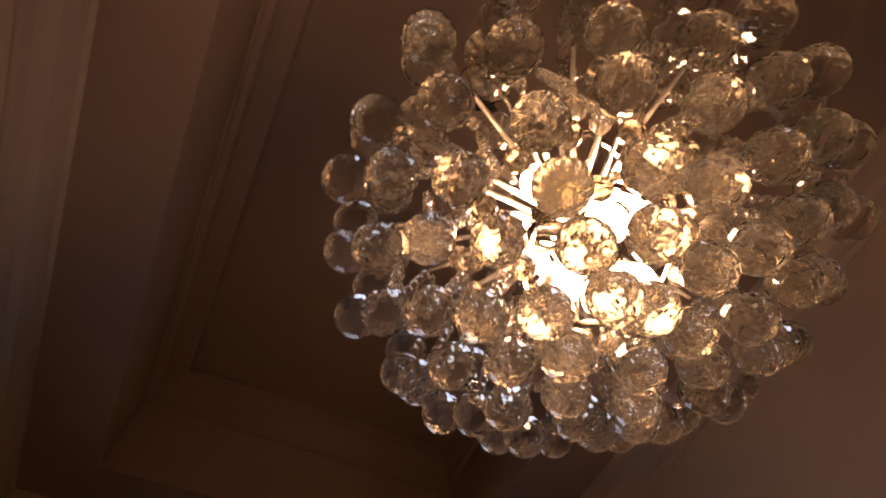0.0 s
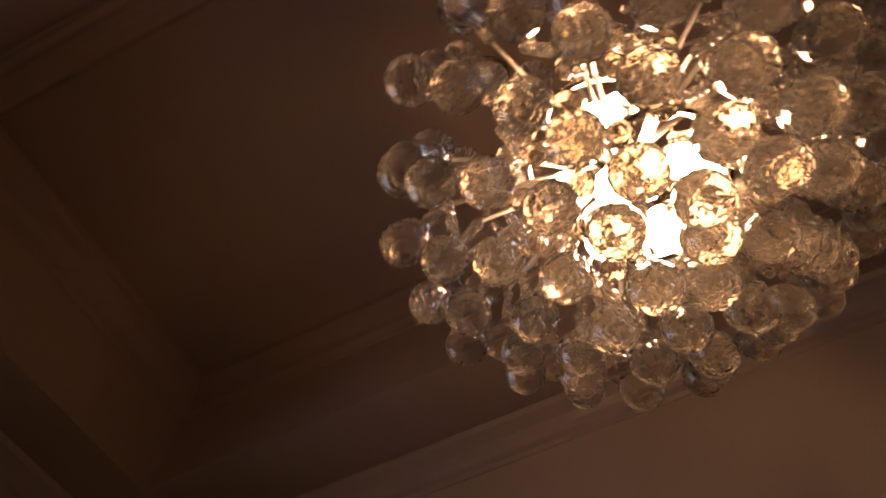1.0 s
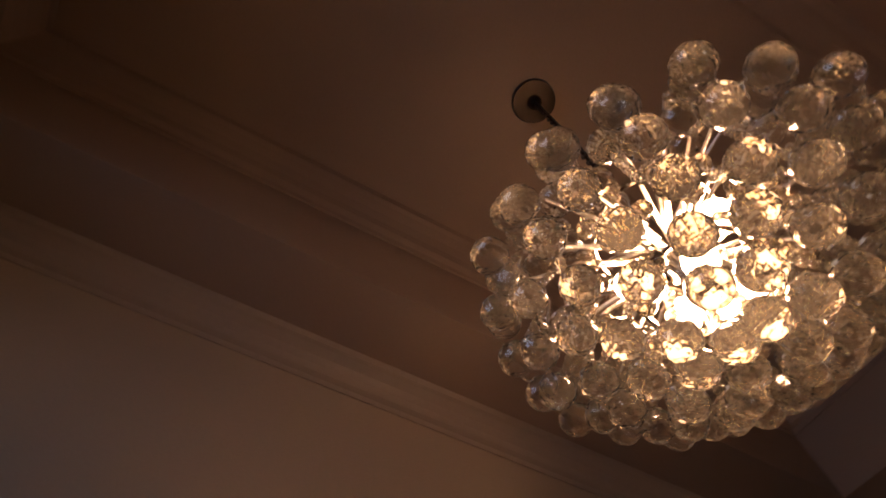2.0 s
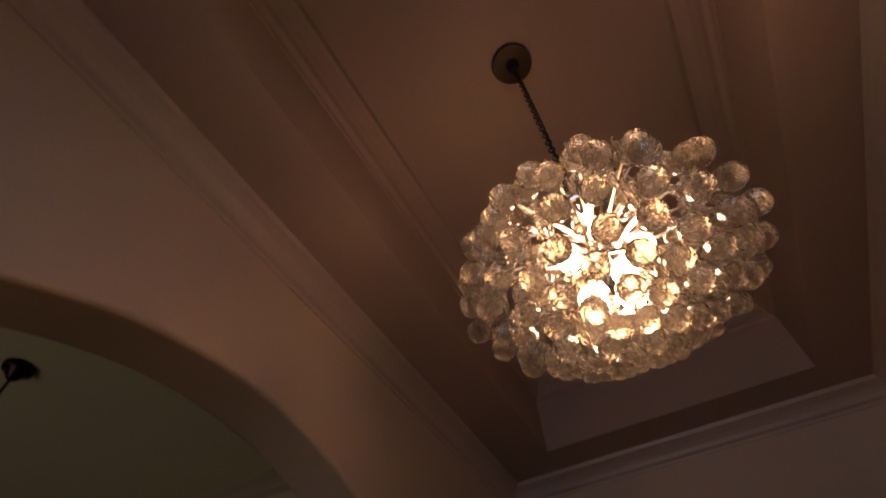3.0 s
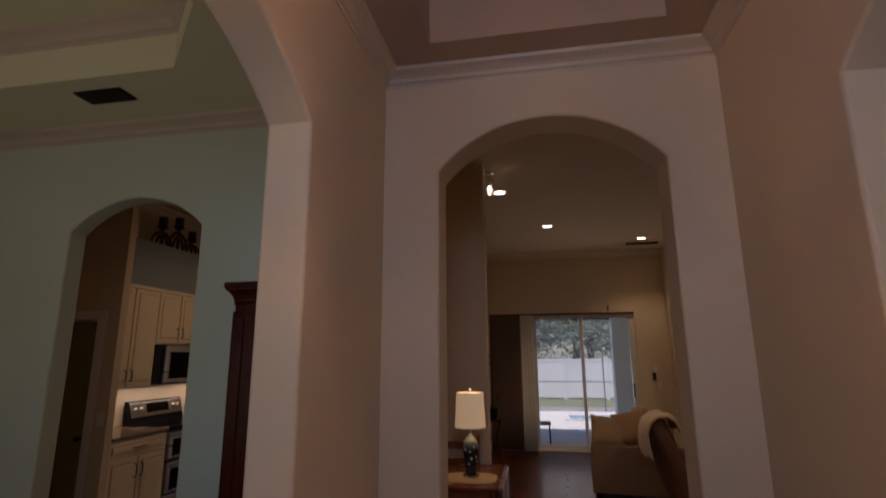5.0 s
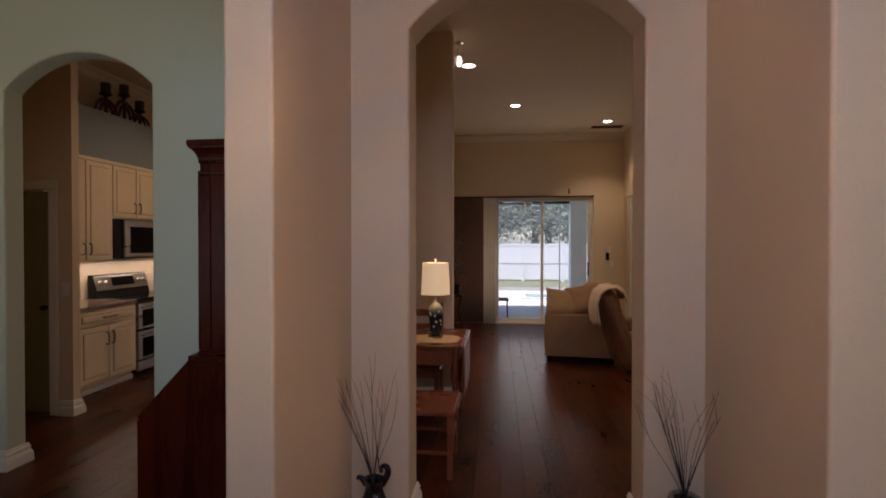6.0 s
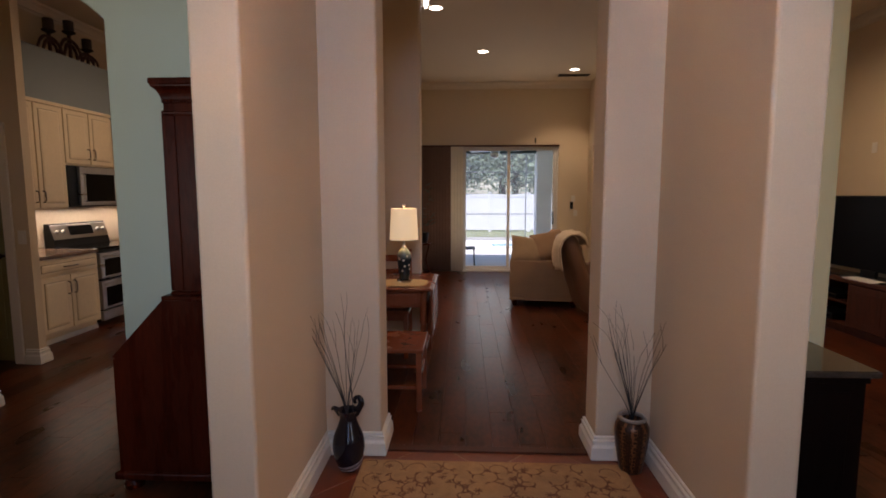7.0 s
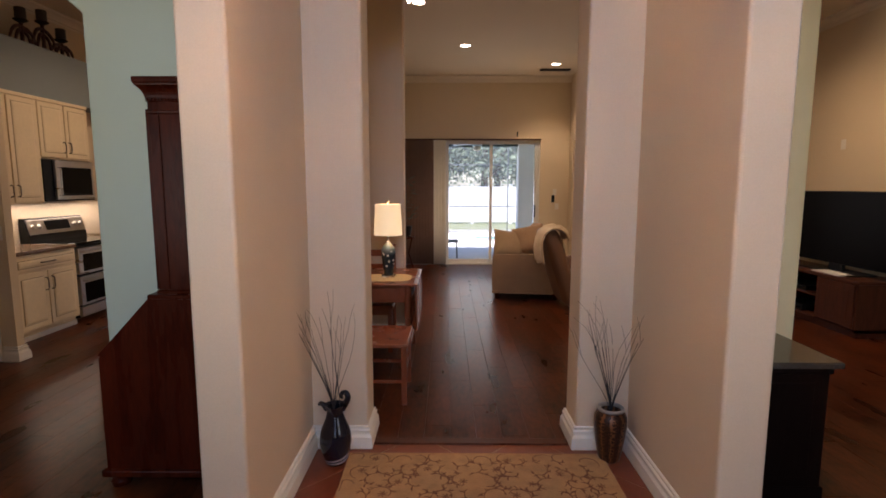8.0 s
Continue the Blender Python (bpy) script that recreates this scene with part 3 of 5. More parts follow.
def rug():
    th = thing("rug", "tan area rug with brown trailing vine pattern", "rug", m=pose(0.097, 1.62, 0))
    part("weave", B(-0.735, 0.735, -1.0, 1.0, 0.001, 0.011, bevel=0.004), RUGC, th)
    rnd = random.Random(3)
    bm = bmesh.new()

    def flat(points, widths):
        prev = None
        lift = 0.0118 + rnd.uniform(0, 0.0014)
        for i, (x, y) in enumerate(points):
            a, b = points[max(i - 1, 0)], points[min(i + 1, len(points) - 1)]
            d = Vector((b[0] - a[0], b[1] - a[1])).normalized()
            w = widths[i]
            pair = [bm.verts.new((x - d.y * w, y + d.x * w, lift)), bm.verts.new((x + d.y * w, y - d.x * w, lift))]
            if prev:
                bm.faces.new((prev[0], prev[1], pair[1], pair[0]))
            prev = pair

    def leaf(x, y, a, s):
        n = 6
        flat([(x + s * i / n * math.cos(a + 0.5 * i / n), y + s * i / n * math.sin(a + 0.5 * i / n)) for i in range(n + 1)], [0.0008 + 0.10 * s * math.sin(math.pi * i / n) for i in range(n + 1)])

    for row in range(17):
        for col in range(12):
            x0, y0 = -0.66 + 0.115 * col + rnd.uniform(-0.03, 0.03) + 0.05 * (row % 2), -0.92 + 0.115 * row + rnd.uniform(-0.025, 0.025)
            turn, hand = rnd.uniform(0, 6.28), rnd.choice((-1, 1))
            pts = []
            for i in range(22):
                q = i / 21
                a = turn + hand * q * 3.4
                r = 0.078 * (1 - 0.6 * q)
                pts.append((x0 + r * math.cos(a), y0 + r * math.sin(a)))
            pts = [(min(max(x, -0.72), 0.72), min(max(y, -0.985), 0.985)) for x, y in pts]
            flat(pts, [0.0015 + 0.0018 * math.sin(math.pi * i / 21) for i in range(22)])
            for i in (1, 3, 5, 7, 9, 11, 13, 15, 17):
                if abs(pts[i][0]) < 0.66 and abs(pts[i][1]) < 0.93:
                    leaf(*pts[i], turn + hand * i * 0.25 + rnd.uniform(0.4, 1.4) * hand * (1 if i % 4 == 1 else -1), rnd.uniform(0.018, 0.046))
            if row % 3 == col % 3 and abs(x0) < 0.66 and abs(y0) < 0.93:
                for k in range(7):
                    leaf(x0, y0, 6.28 * k / 7, 0.028)
    tagged(part("vine_pattern", bm, RUGP, th, "brown vine and flower pattern"), kind="stuff")


rug()


def twigs(th, base, n, seed, spread, height, lean=0.0):
    rnd = random.Random(seed)
    for i in range(n):
        a = rnd.uniform(0, 6.28)
        d = Vector((math.cos(a) * spread * rnd.uniform(0.3, 1) + lean, math.sin(a) * spread * 0.8 * rnd.uniform(0.2, 1), 0))
        h = height * rnd.uniform(0.72, 1.0)
        bow = Vector((rnd.uniform(-0.07, 0.07), rnd.uniform(-0.05, 0.05), 0))
        pts = []
        for k in range(9):
            q = k / 8
            pts.append(Vector(base) + d * (q ** 1.3) + bow * math.sin(math.pi * q) * q + Vector((rnd.uniform(-0.006, 0.006) * q, rnd.uniform(-0.006, 0.006) * q, h * q)))
        if i % 4 == 0:
            pts[-1] += Vector((-0.02, 0, -0.012))
        tw = part("twig", tube(bmesh.new(), pts, [0.0021 - 0.0014 * k / 8 for k in range(9)], 5), TWIG, th)
        if i % 3 == 0:
            p, q = pts[5], pts[5] + Vector((rnd.uniform(-0.05, 0.05), rnd.uniform(-0.03, 0.03), 0.15))
            part("side_shoot", tube(bmesh.new(), [p, p.lerp(q, 0.5) + Vector((0.006, 0, 0)), q], [0.0013, 0.0011, 0.0007], 5), TWIG, tw)


def black_vase():
    m = surface("black_art_glass", (0.006, 0.006, 0.012), 0.06, grain=20, vary=0.2, bump=0.0)
    band = surface("smoke_glass_swirl", (0.20, 0.15, 0.15), 0.10, grain=30, vary=0.3, bump=0.0)
    th = thing("vase", "black swirled art glass vase with a curled lip holding dry twigs", "vase", "vases of twigs", pose(-0.700, 2.53, 0))
    prof = [(0.040, 0.0), (0.052, 0.008), (0.070, 0.05), (0.085, 0.10), (0.089, 0.145), (0.080, 0.20), (0.060, 0.25), (0.047, 0.29), (0.046, 0.315), (0.055, 0.335), (0.060, 0.345),
            (0.054, 0.345), (0.042, 0.325), (0.040, 0.29), (0.050, 0.25), (0.07, 0.20), (0.02, 0.05)]
    part("body", lathe(bmesh.new(), eased(prof[:11], 3) + prof[11:], 40), m, th, "", True)
    for k, (z0, z1) in enumerate(((0.035, 0.10), (0.020, 0.055))):
        pts = []
        for q in range(15):
            f = q / 14
            z = z0 + (z1 - z0) * f * f
            r = 0.052 + 0.035 * min(1, z / 0.12) ** 0.6 - 0.001
            a = radians(-150 + 190 * f)
            pts.append((r * math.cos(a), r * math.sin(a), z))
        part("glass_swirl", tube(bmesh.new(), pts, [0.001 + 0.005 * math.sin(math.pi * q / 14) for q in range(15)], 6), band, th, "smoky pale swirl", True)
    for curl in ([(0.042, 0.315, 0.016), (0.060, 0.350, 0.018), (0.074, 0.385, 0.017), (0.066, 0.412, 0.015), (0.046, 0.414, 0.012), (0.036, 0.396, 0.010), (0.046, 0.380, 0.008)],
                 [(-0.042, 0.315, 0.016), (-0.062, 0.343, 0.015), (-0.080, 0.352, 0.011), (-0.090, 0.340, 0.006)]):
        pts = eased(curl)
        part("lip_curl", tube(bmesh.new(), [(x, 0, z) for x, z, r in pts], [r for x, z, r in pts], 14), m, th, "", True)
    twigs(th, (-0.005, 0, 0.30), 13, 5, 0.27, 0.73, -0.12)
    twigs(th, (0.03, 0, 0.30), 2, 9, 0.08, 0.74, 0.04)


def bronze_vase():
    m, nt, b = nodes_of("bronze_patterned_ceramic")
    L, N = nt.links.new, nt.nodes.new
    tc, sep, ang, col, wav, com, vo, rp, mul, ns = (N("ShaderNode" + k) for k in ("TexCoord", "SeparateXYZ", "Math", "Math", "Math", "CombineXYZ", "TexVoronoi", "ValToRGB", "Math", "Bump"))
    # upright bands of medallions round the body
    ang.operation, col.operation, wav.operation, mul.operation = "ARCTAN2", "MULTIPLY", "COSINE", "MULTIPLY"
    L(tc.outputs["Object"], sep.inputs[0])
    L(sep.outputs["Y"], ang.inputs[0])
    L(sep.outputs["X"], ang.inputs[1])
    col.inputs[1].default_value = 9.0
    L(ang.outputs[0], col.inputs[0])
    L(col.outputs[0], wav.inputs[0])
    L(ang.outputs[0], com.inputs["X"])
    mul.inputs[1].default_value = 11.0
    L(sep.outputs["Z"], mul.inputs[0])
    L(mul.outputs[0], com.inputs["Y"])
    vo.feature = "DISTANCE_TO_EDGE"
    vo.inputs["Scale"].default_value, vo.inputs["Randomness"].default_value = 4.6, 0.55
    L(com.outputs[0], vo.inputs["Vector"])
    band = N("ShaderNodeMath")
    band.operation = "MULTIPLY_ADD"
    band.inputs[1].default_value = 0.10
    L(wav.outputs[0], band.inputs[0])
    L(vo.outputs["Distance"], band.inputs[2])
    rp.color_ramp.elements[0].position, rp.color_ramp.elements[0].color = 0.03, (0.20, 0.080, 0.030, 1)
    rp.color_ramp.elements[1].position, rp.color_ramp.elements[1].color = 0.08, (0.014, 0.005, 0.003, 1)
    e = rp.color_ramp.elements.new(0.26)
    e.color = (0.055, 0.019, 0.008, 1)
    L(band.outputs[0], rp.inputs["Fac"])
    L(rp.outputs[0], b.inputs["Base Color"])
    ns.inputs["Strength"].default_value, ns.inputs["Distance"].default_value = 0.5, 0.003
    L(band.outputs[0], ns.inputs["Height"])
    L(ns.outputs[0], b.inputs["Normal"])
    b.inputs["Roughness"].default_value, b.inputs["Metallic"].default_value = 0.35, 0.4
    th = thing("vase", "brown and gold patterned ceramic vase holding dry twigs", "vase", "vases of twigs", pose(0.862, 2.585, 0))
    prof = [(0.055, 0.0), (0.060, 0.006), (0.062, 0.02), (0.074, 0.08), (0.086, 0.16), (0.092, 0.22), (0.090, 0.26), (0.078, 0.285), (0.066, 0.292), (0.064, 0.296), (0.056, 0.290), (0.07, 0.25), (0.03, 0.05)]
    part("body", lathe(bmesh.new(), prof, 40), m, th, "", True)
    part("rim", lathe(bmesh.new(), [(0.058, 0.294), (0.071, 0.296), (0.075, 0.304), (0.072, 0.312), (0.062, 0.314), (0.056, 0.306)], 40, closed=True), surface("pewter_rim", (0.34, 0.29, 0.25), 0.35, 0.5, bump=0.05), th, "grey metallic rim", True)
    twigs(th, (0, 0, 0.27), 18, 12, 0.32, 0.70, 0.0)


black_vase()
bronze_vase()
tagged(new("threshold", mesh_of("threshold", B(-0.545, 0.697, 2.735, 2.80, -0.004, 0.010, bevel=0.004), TVWOOD)), "brown wood threshold strip between tile and planks", "threshold", "", "structure")

# ---- dining room ----


def secretary_desk():
    """A slant-front desk with a bookcase top, seen from its side; the front faces -x."""
    th = thing("secretary_desk", "tall dark mahogany secretary desk with slanted front and crown top", "desk", m=pose(-1.16, 2.26, 0))

    def slab(outline, y0, y1):
        bm = bmesh.new()
        f = bm.faces.new([bm.verts.new((x, y0, z)) for x, z in outline])
        e = bmesh.ops.extrude_face_region(bm, geom=[f])
        bmesh.ops.translate(bm, verts=[v for v in e["geom"] if isinstance(v, bmesh.types.BMVert)], vec=(0, y1 - y0, 0))
        return bm

    W = 0.80
    side = [(0, 0.095), (-0.655, 0.095), (-0.655, 0.70), (-0.37, 1.005), (0, 1.005)]
    part("side_panel", slab(side, 0.0, 0.025), MAHOG, th)
    part("side_panel", slab(side, W - 0.025, W), MAHOG, th)
    part("back_panel", B(-0.015, 0, 0.025, W - 0.025, 0.095, 1.005), MAHOG, th)
    part("slant_lid", slab([(-0.650, 0.705), (-0.668, 0.712), (-0.378, 1.020), (-0.365, 1.005)], 0.012, W - 0.012), MAHOG, th)
    part("desk_top", B(-0.385, 0.005, -0.01, W + 0.01, 1.005, 1.028, bevel=0.006), MAHOG, th)
    for k, (z0, z1) in enumerate(((0.11, 0.29), (0.30, 0.48), (0.49, 0.685))):
        dr = part("drawer_front", B(-0.672, -0.650, 0.03, W - 0.03, z0, z1, bevel=0.005), MAHOG, th)
        for y in (0.22, W - 0.22):
            part("pull", tube(bmesh.new(), [(-0.672, y - 0.04, (z0 + z1) / 2), (-0.695, y - 0.03, (z0 + z1) / 2 - 0.012), (-0.695, y + 0.03, (z0 + z1) / 2 - 0.012), (-0.672, y + 0.04, (z0 + z1) / 2)], 0.004, 6), BRONZE, dr)
    part("base_moulding", B(-0.680, 0.004, -0.018, W + 0.018, 0.075, 0.115, bevel=0.010), MAHOG, th)
    for x in (-0.62, -0.06):
        for y in (0.05, W - 0.05):
            part("foot", lathe(bmesh.new(), [(0.028, 0.0), (0.045, 0.01), (0.050, 0.035), (0.038, 0.055), (0.048, 0.078)], 20, (x, y, 0)), MAHOG, th, "", True)
    part("bookcase_case", slab([(0, 1.028), (-0.325, 1.028), (-0.325, 1.94), (0, 1.94)], 0.012, W - 0.012), MAHOG, th)
    for y0, y1 in ((0.02, W / 2 - 0.003), (W / 2 + 0.003, W - 0.02)):
        dr = part("bookcase_door", B(-0.348, -0.326, y0, y1, 1.05, 1.92, bevel=0.004), MAHOG, th)
        part("door_pane", B(-0.351, -0.3485, y0 + 0.06, y1 - 0.06, 1.12, 1.85), BLACKG, dr)
    part("waist_moulding", B(-0.342, 0.003, 0.0, W, 1.028, 1.050, bevel=0.008), MAHOG, th)
    cove = [(0.0, 1.895), (0.010, 1.900), (0.012, 1.908), (0.004, 1.914), (0.004, 1.950), (0.012, 1.953), (0.012, 1.968), (0.016, 1.980), (0.023, 1.994),
            (0.034, 2.007), (0.048, 2.017), (0.058, 2.022), (0.060, 2.030), (0.067, 2.035), (0.068, 2.052), (0.064, 2.060), (0.0, 2.060)]
    bm = bmesh.new()
    rings = [[bm.verts.new(v) for v in ((0.0, 0.012 - o, z), (-0.325 - o, 0.012 - o, z), (-0.325 - o, W - 0.012 + o, z), (0.0, W - 0.012 + o, z))] for o, z in ((0.68 * o, z) for o, z in cove)]
    for r0, r1 in zip(rings, rings[1:]):
        for i in range(4):
            bm.faces.new((r0[i], r0[(i + 1) % 4], r1[(i + 1) % 4], r1[i]))
    bm.faces.new(rings[0][::-1])
    bm.faces.new(rings[-1])
    part("cornice", bm, MAHOG, th)
    for y in (0.006, W - 0.016):
        part("corner_stile", B(-0.322, -0.276, y, y + 0.010, 1.052, 1.893, bevel=0.003), MAHOG, th)
        part("back_stile", B(-0.045, -0.002, y, y + 0.010, 1.052, 1.893, bevel=0.003), MAHOG, th)
    for k in range(20):
        x = -0.005 - 0.0165 * k
        part("dentil", B(x - 0.010, x, -0.004, 0.006, 1.955, 1.967), MAHOG, th)


secretary_desk()


def dining_pendant():
    th = thing("pendant_lamp", "dark bronze ceiling canopy and stem of a hanging lamp", "lamp", m=pose(-2.76, 0.93, 3.80))
    part("canopy", lathe(bmesh.new(), [(0.012, -0.085), (0.03, -0.07), (0.042, -0.045), (0.07, -0.03), (0.076, -0.012), (0.074, -0.002)], 28), BRONZE, th, "", True)
    part("stem", tube(bmesh.new(), [(0, 0, -0.08), (0, 0, -0.9)], 0.008, 10), BRONZE, th, "", True)


dining_pendant()


def vent(x, y, z, w, d):
    th = thing("ceiling_vent", "brown louvred ceiling vent", "vent", m=pose(x, y, z))
    part("frame", B(-w / 2, w / 2, -d / 2, d / 2, -0.012, -0.002, bevel=0.004), BRONZE, th)
    for k in range(6):
        yy = -d / 2 + d * (k + 0.8) / 6.6
        part("slat", B(-w / 2 + 0.015, w / 2 - 0.015, yy - 0.003, yy + 0.008, -0.018, -0.012), BRONZE, th)


vent(-2.83, 2.66, 3.44, 0.36, 0.16)
vent(1.88, 9.30, HIGH, 0.55, 0.14)

# ---- kitchen ----
KX, UX = -4.25, -4.60
TILEB = surface("backsplash_tile", (0.62, 0.52, 0.40), 0.35, grain=40, vary=0.08, bump=0.08, per_object=0.2)


def pull(parent, x, y, z0, z1, along="z"):
    if along == "z":
        pts = [(x, y, z0), (x + 0.030, y, z0 + 0.008), (x + 0.034, y, (z0 + z1) / 2), (x + 0.030, y, z1 - 0.008), (x, y, z1)]
    else:
        pts = [(x, z0, y), (x + 0.030, z0 + 0.008, y), (x + 0.034, (z0 + z1) / 2, y), (x + 0.030, z1 - 0.008, y), (x, z1, y)]
    part("handle", tube(bmesh.new(), eased(pts, 3), 0.0060, 8), PEWTER, parent, "brushed pewter bar pull", True)


PEWTER = surface("brushed_pewter", (0.16, 0.13, 0.11), 0.35, 0.9, grain=70, vary=0.15, bump=0.1)
GLAZE = surface("brown_glaze", (0.30, 0.20, 0.11), 0.5, grain=40, vary=0.2, bump=0.05)


def panel_door(parent, x, y0, y1, z0, z1, hinge=None, name="door"):
    """A raised-panel door in the plane x, facing +x."""
    d = part(name, B(x, x + 0.020, y0, y1, z0, z1, bevel=0.003), CABP, parent)
    f = 0.055 if z1 - z0 > 0.3 else 0.035
    part("glaze_line", B(x + 0.0185, x + 0.0212, y0 + f - 0.006, y1 - f + 0.006, z0 + f - 0.006, z1 - f + 0.006), GLAZE, d)
    bm = B(x + 0.018, x + 0.0255, y0 + f, y1 - f, z0 + f, z1 - f)
    top = [fc for fc in bm.faces if fc.normal.x > 0.9]
    bmesh.ops.inset_region(bm, faces=top, thickness=0.028, depth=0.004)
    part("raised_panel", bm, CABP, d)
    if hinge == "left":
        yy = y1 - 0.035
    elif hinge == "right":
        yy = y0 + 0.035
    if hinge:
        zz = (z0 + 0.06, z0 + 0.18) if z0 > 1.2 else (z1 - 0.20, z1 - 0.07)
        pull(d, x + 0.020, yy, *zz)
    return d


def base_cabinet(y0, y1, label):
    th = thing("base_cabinet", label, "cabinet", "kitchen base cabinets")
    part("body", B(-4.85, KX, y0, y1, 0.10, 0.875), CABP, th)
    part("toe_kick", B(-4.85, KX - 0.05, y0, y1, 0.0, 0.10), CABP, th)
    part("shoe_moulding", B(KX - 0.05, KX - 0.035, y0, y1, 0.0, 0.05, bevel=0.004), TRIM, th)
    m = (y0 + y1) / 2
    dr = panel_door(th, KX, y0 + 0.03, y1 - 0.02, 0.715, 0.855, None, "drawer")
    pull(dr, KX + 0.020, 0.785, m - 0.09, m + 0.09, "y")
    panel_door(th, KX, y0 + 0.03, m - 0.006, 0.125, 0.690, "left")
    panel_door(th, KX, m + 0.006, y1 - 0.02, 0.125, 0.690, "right")


def wall_cabinet(y0, y1, z0, z1, doors, label):
    th = thing("wall_cabinet", label, "cabinet", "kitchen wall cabinets")
    part("body", B(-4.85, UX, y0, y1, z0, z1), CABP, th)
    w = (y1 - y0) / doors
    for k in range(doors):
        a, b = y0 + w * k + 0.012, y0 + w * (k + 1) - 0.006
        panel_door(th, UX, a, b, z0 + 0.02, z1 - 0.03, "left" if k % 2 == 0 else "right")
    part("crown", B(-4.85, UX + 0.03, y0, y1, z1 - 0.025, z1 + 0.015, bevel=0.006), CABP, th)


base_cabinet(4.575, 5.42, "cream glazed base cabinet with drawer and two doors")
wall_cabinet(4.70, 5.49, 1.365, 2.52, 2, "tall cream glazed wall cabinet with pewter pulls")
wall_cabinet(5.49, 6.27, 1.865, 2.52, 2, "short cream glazed wall cabinet above the microwave")
tagged(new("countertop", mesh_of("countertop", B(-4.88, KX + 0.03, 4.563, 5.421, 0.878, 0.915, bevel=0.008), GRANITE)), "brown speckled granite countertop on the base cabinet", "countertop")
structure("backsplash", B(-4.90, -4.885, 4.32, 8.4, 0.915, 1.42), TILEB, "cream tile backsplash", "backsplash")
wall("wall_kitchen_soffit", B(-4.90, UX + 0.012, 4.30, 8.9, 2.537, 3.09), BLUE, "slate blue painted shelf wall above the cabinets")


def kitchen_range():
    th = thing("range", "stainless steel double oven range with black glass top", "range")
    y0, y1 = 5.435, 6.33
    part("body", B(-4.86, KX - 0.02, y0, y1, 0.06, 0.90, bevel=0.004), BLACKP, th)
    for z0, z1 in ((0.56, 0.86), (0.20, 0.53)):
        dr = part("oven_door", B(KX - 0.018, KX + 0.025, y0 + 0.01, y1 - 0.01, z0, z1, bevel=0.006), STEEL, th)
        part("oven_window", B(KX + 0.0245, KX + 0.028, y0 + 0.075, y1 - 0.075, z0 + 0.03, z1 - 0.075), BLACKG, dr)
        part("handle", tube(bmesh.new(), [(KX + 0.025, y0 + 0.05, z1 - 0.045), (KX + 0.065, y0 + 0.06, z1 - 0.045), (KX + 0.065, y1 - 0.06, z1 - 0.045), (KX + 0.025, y1 - 0.05, z1 - 0.045)], 0.010, 10), STEEL, dr, "", True)
    part("drawer", B(KX - 0.018, KX + 0.020, y0 + 0.01, y1 - 0.01, 0.07, 0.18, bevel=0.006), STEEL, th)
    part("cooktop", B(-4.86, KX + 0.02, y0 - 0.008, y1 + 0.008, 0.90, 0.920, bevel=0.006), BLACKG, th, "black glass cooktop")
    bm = bmesh.new()
    f = bm.faces.new([bm.verts.new((x, y0, z)) for x, z in ((-4.86, 0.92), (-4.74, 0.92), (-4.76, 1.02), (-4.81, 1.19), (-4.86, 1.19))])
    e = bmesh.ops.extrude_face_region(bm, geom=[f])
    bmesh.ops.translate(bm, verts=[v for v in e["geom"] if isinstance(v, bmesh.types.BMVert)], vec=(0, y1 - y0, 0))
    part("backguard", bm, BLACKP, th, "black backguard")
    face = part("control_panel", B(-0.004, 0.006, y0 + 0.01, y1 - 0.01, -0.09, 0.085, bevel=0.003), STEEL, th, "steel control panel")
    face.matrix_basis = pose(-4.775, 0, 1.092, 0, -16, 0)
    part("display", B(0.006, 0.009, y0 + 0.26, y1 - 0.26, -0.05, 0.06), BLACKG, face)
    for y in (y0 + 0.08, y0 + 0.17, y1 - 0.17, y1 - 0.08):
        k = part("knob", lathe(bmesh.new(), [(0.024, 0), (0.024, 0.012), (0.019, 0.03), (0.006, 0.032)], 18), STEEL, face, "", True)
        k.matrix_basis = pose(0.006, y, 0.0, 0, 90, 0)


def microwave():
    th = thing("microwave", "stainless over-range microwave with black window", "microwave")
    y0, y1 = 5.50, 6.26
    part("body", B(-4.85, UX + 0.02, y0, y1, 1.385, 1.86, bevel=0.004), BLACKP, th)
    dr = part("door", B(UX + 0.02, UX + 0.055, y0 + 0.14, y1 - 0.005, 1.40, 1.855, bevel=0.006), STEEL, th)
    part("window", B(UX + 0.054, UX + 0.058, y0 + 0.205, y1 - 0.045, 1.445, 1.775), BLACKG, dr)
    part("vent_strip", B(UX + 0.02, UX + 0.045, y0, y1, 1.385, 1.398), BLACKP, th)
    part("door_handle", tube(bmesh.new(), [(UX + 0.055, y0 + 0.17, 1.45), (UX + 0.09, y0 + 0.17, 1.46), (UX + 0.09, y0 + 0.17, 1.76), (UX + 0.055, y0 + 0.17, 1.77)], 0.009, 10), STEEL, dr, "", True)


kitchen_range()
microwave()


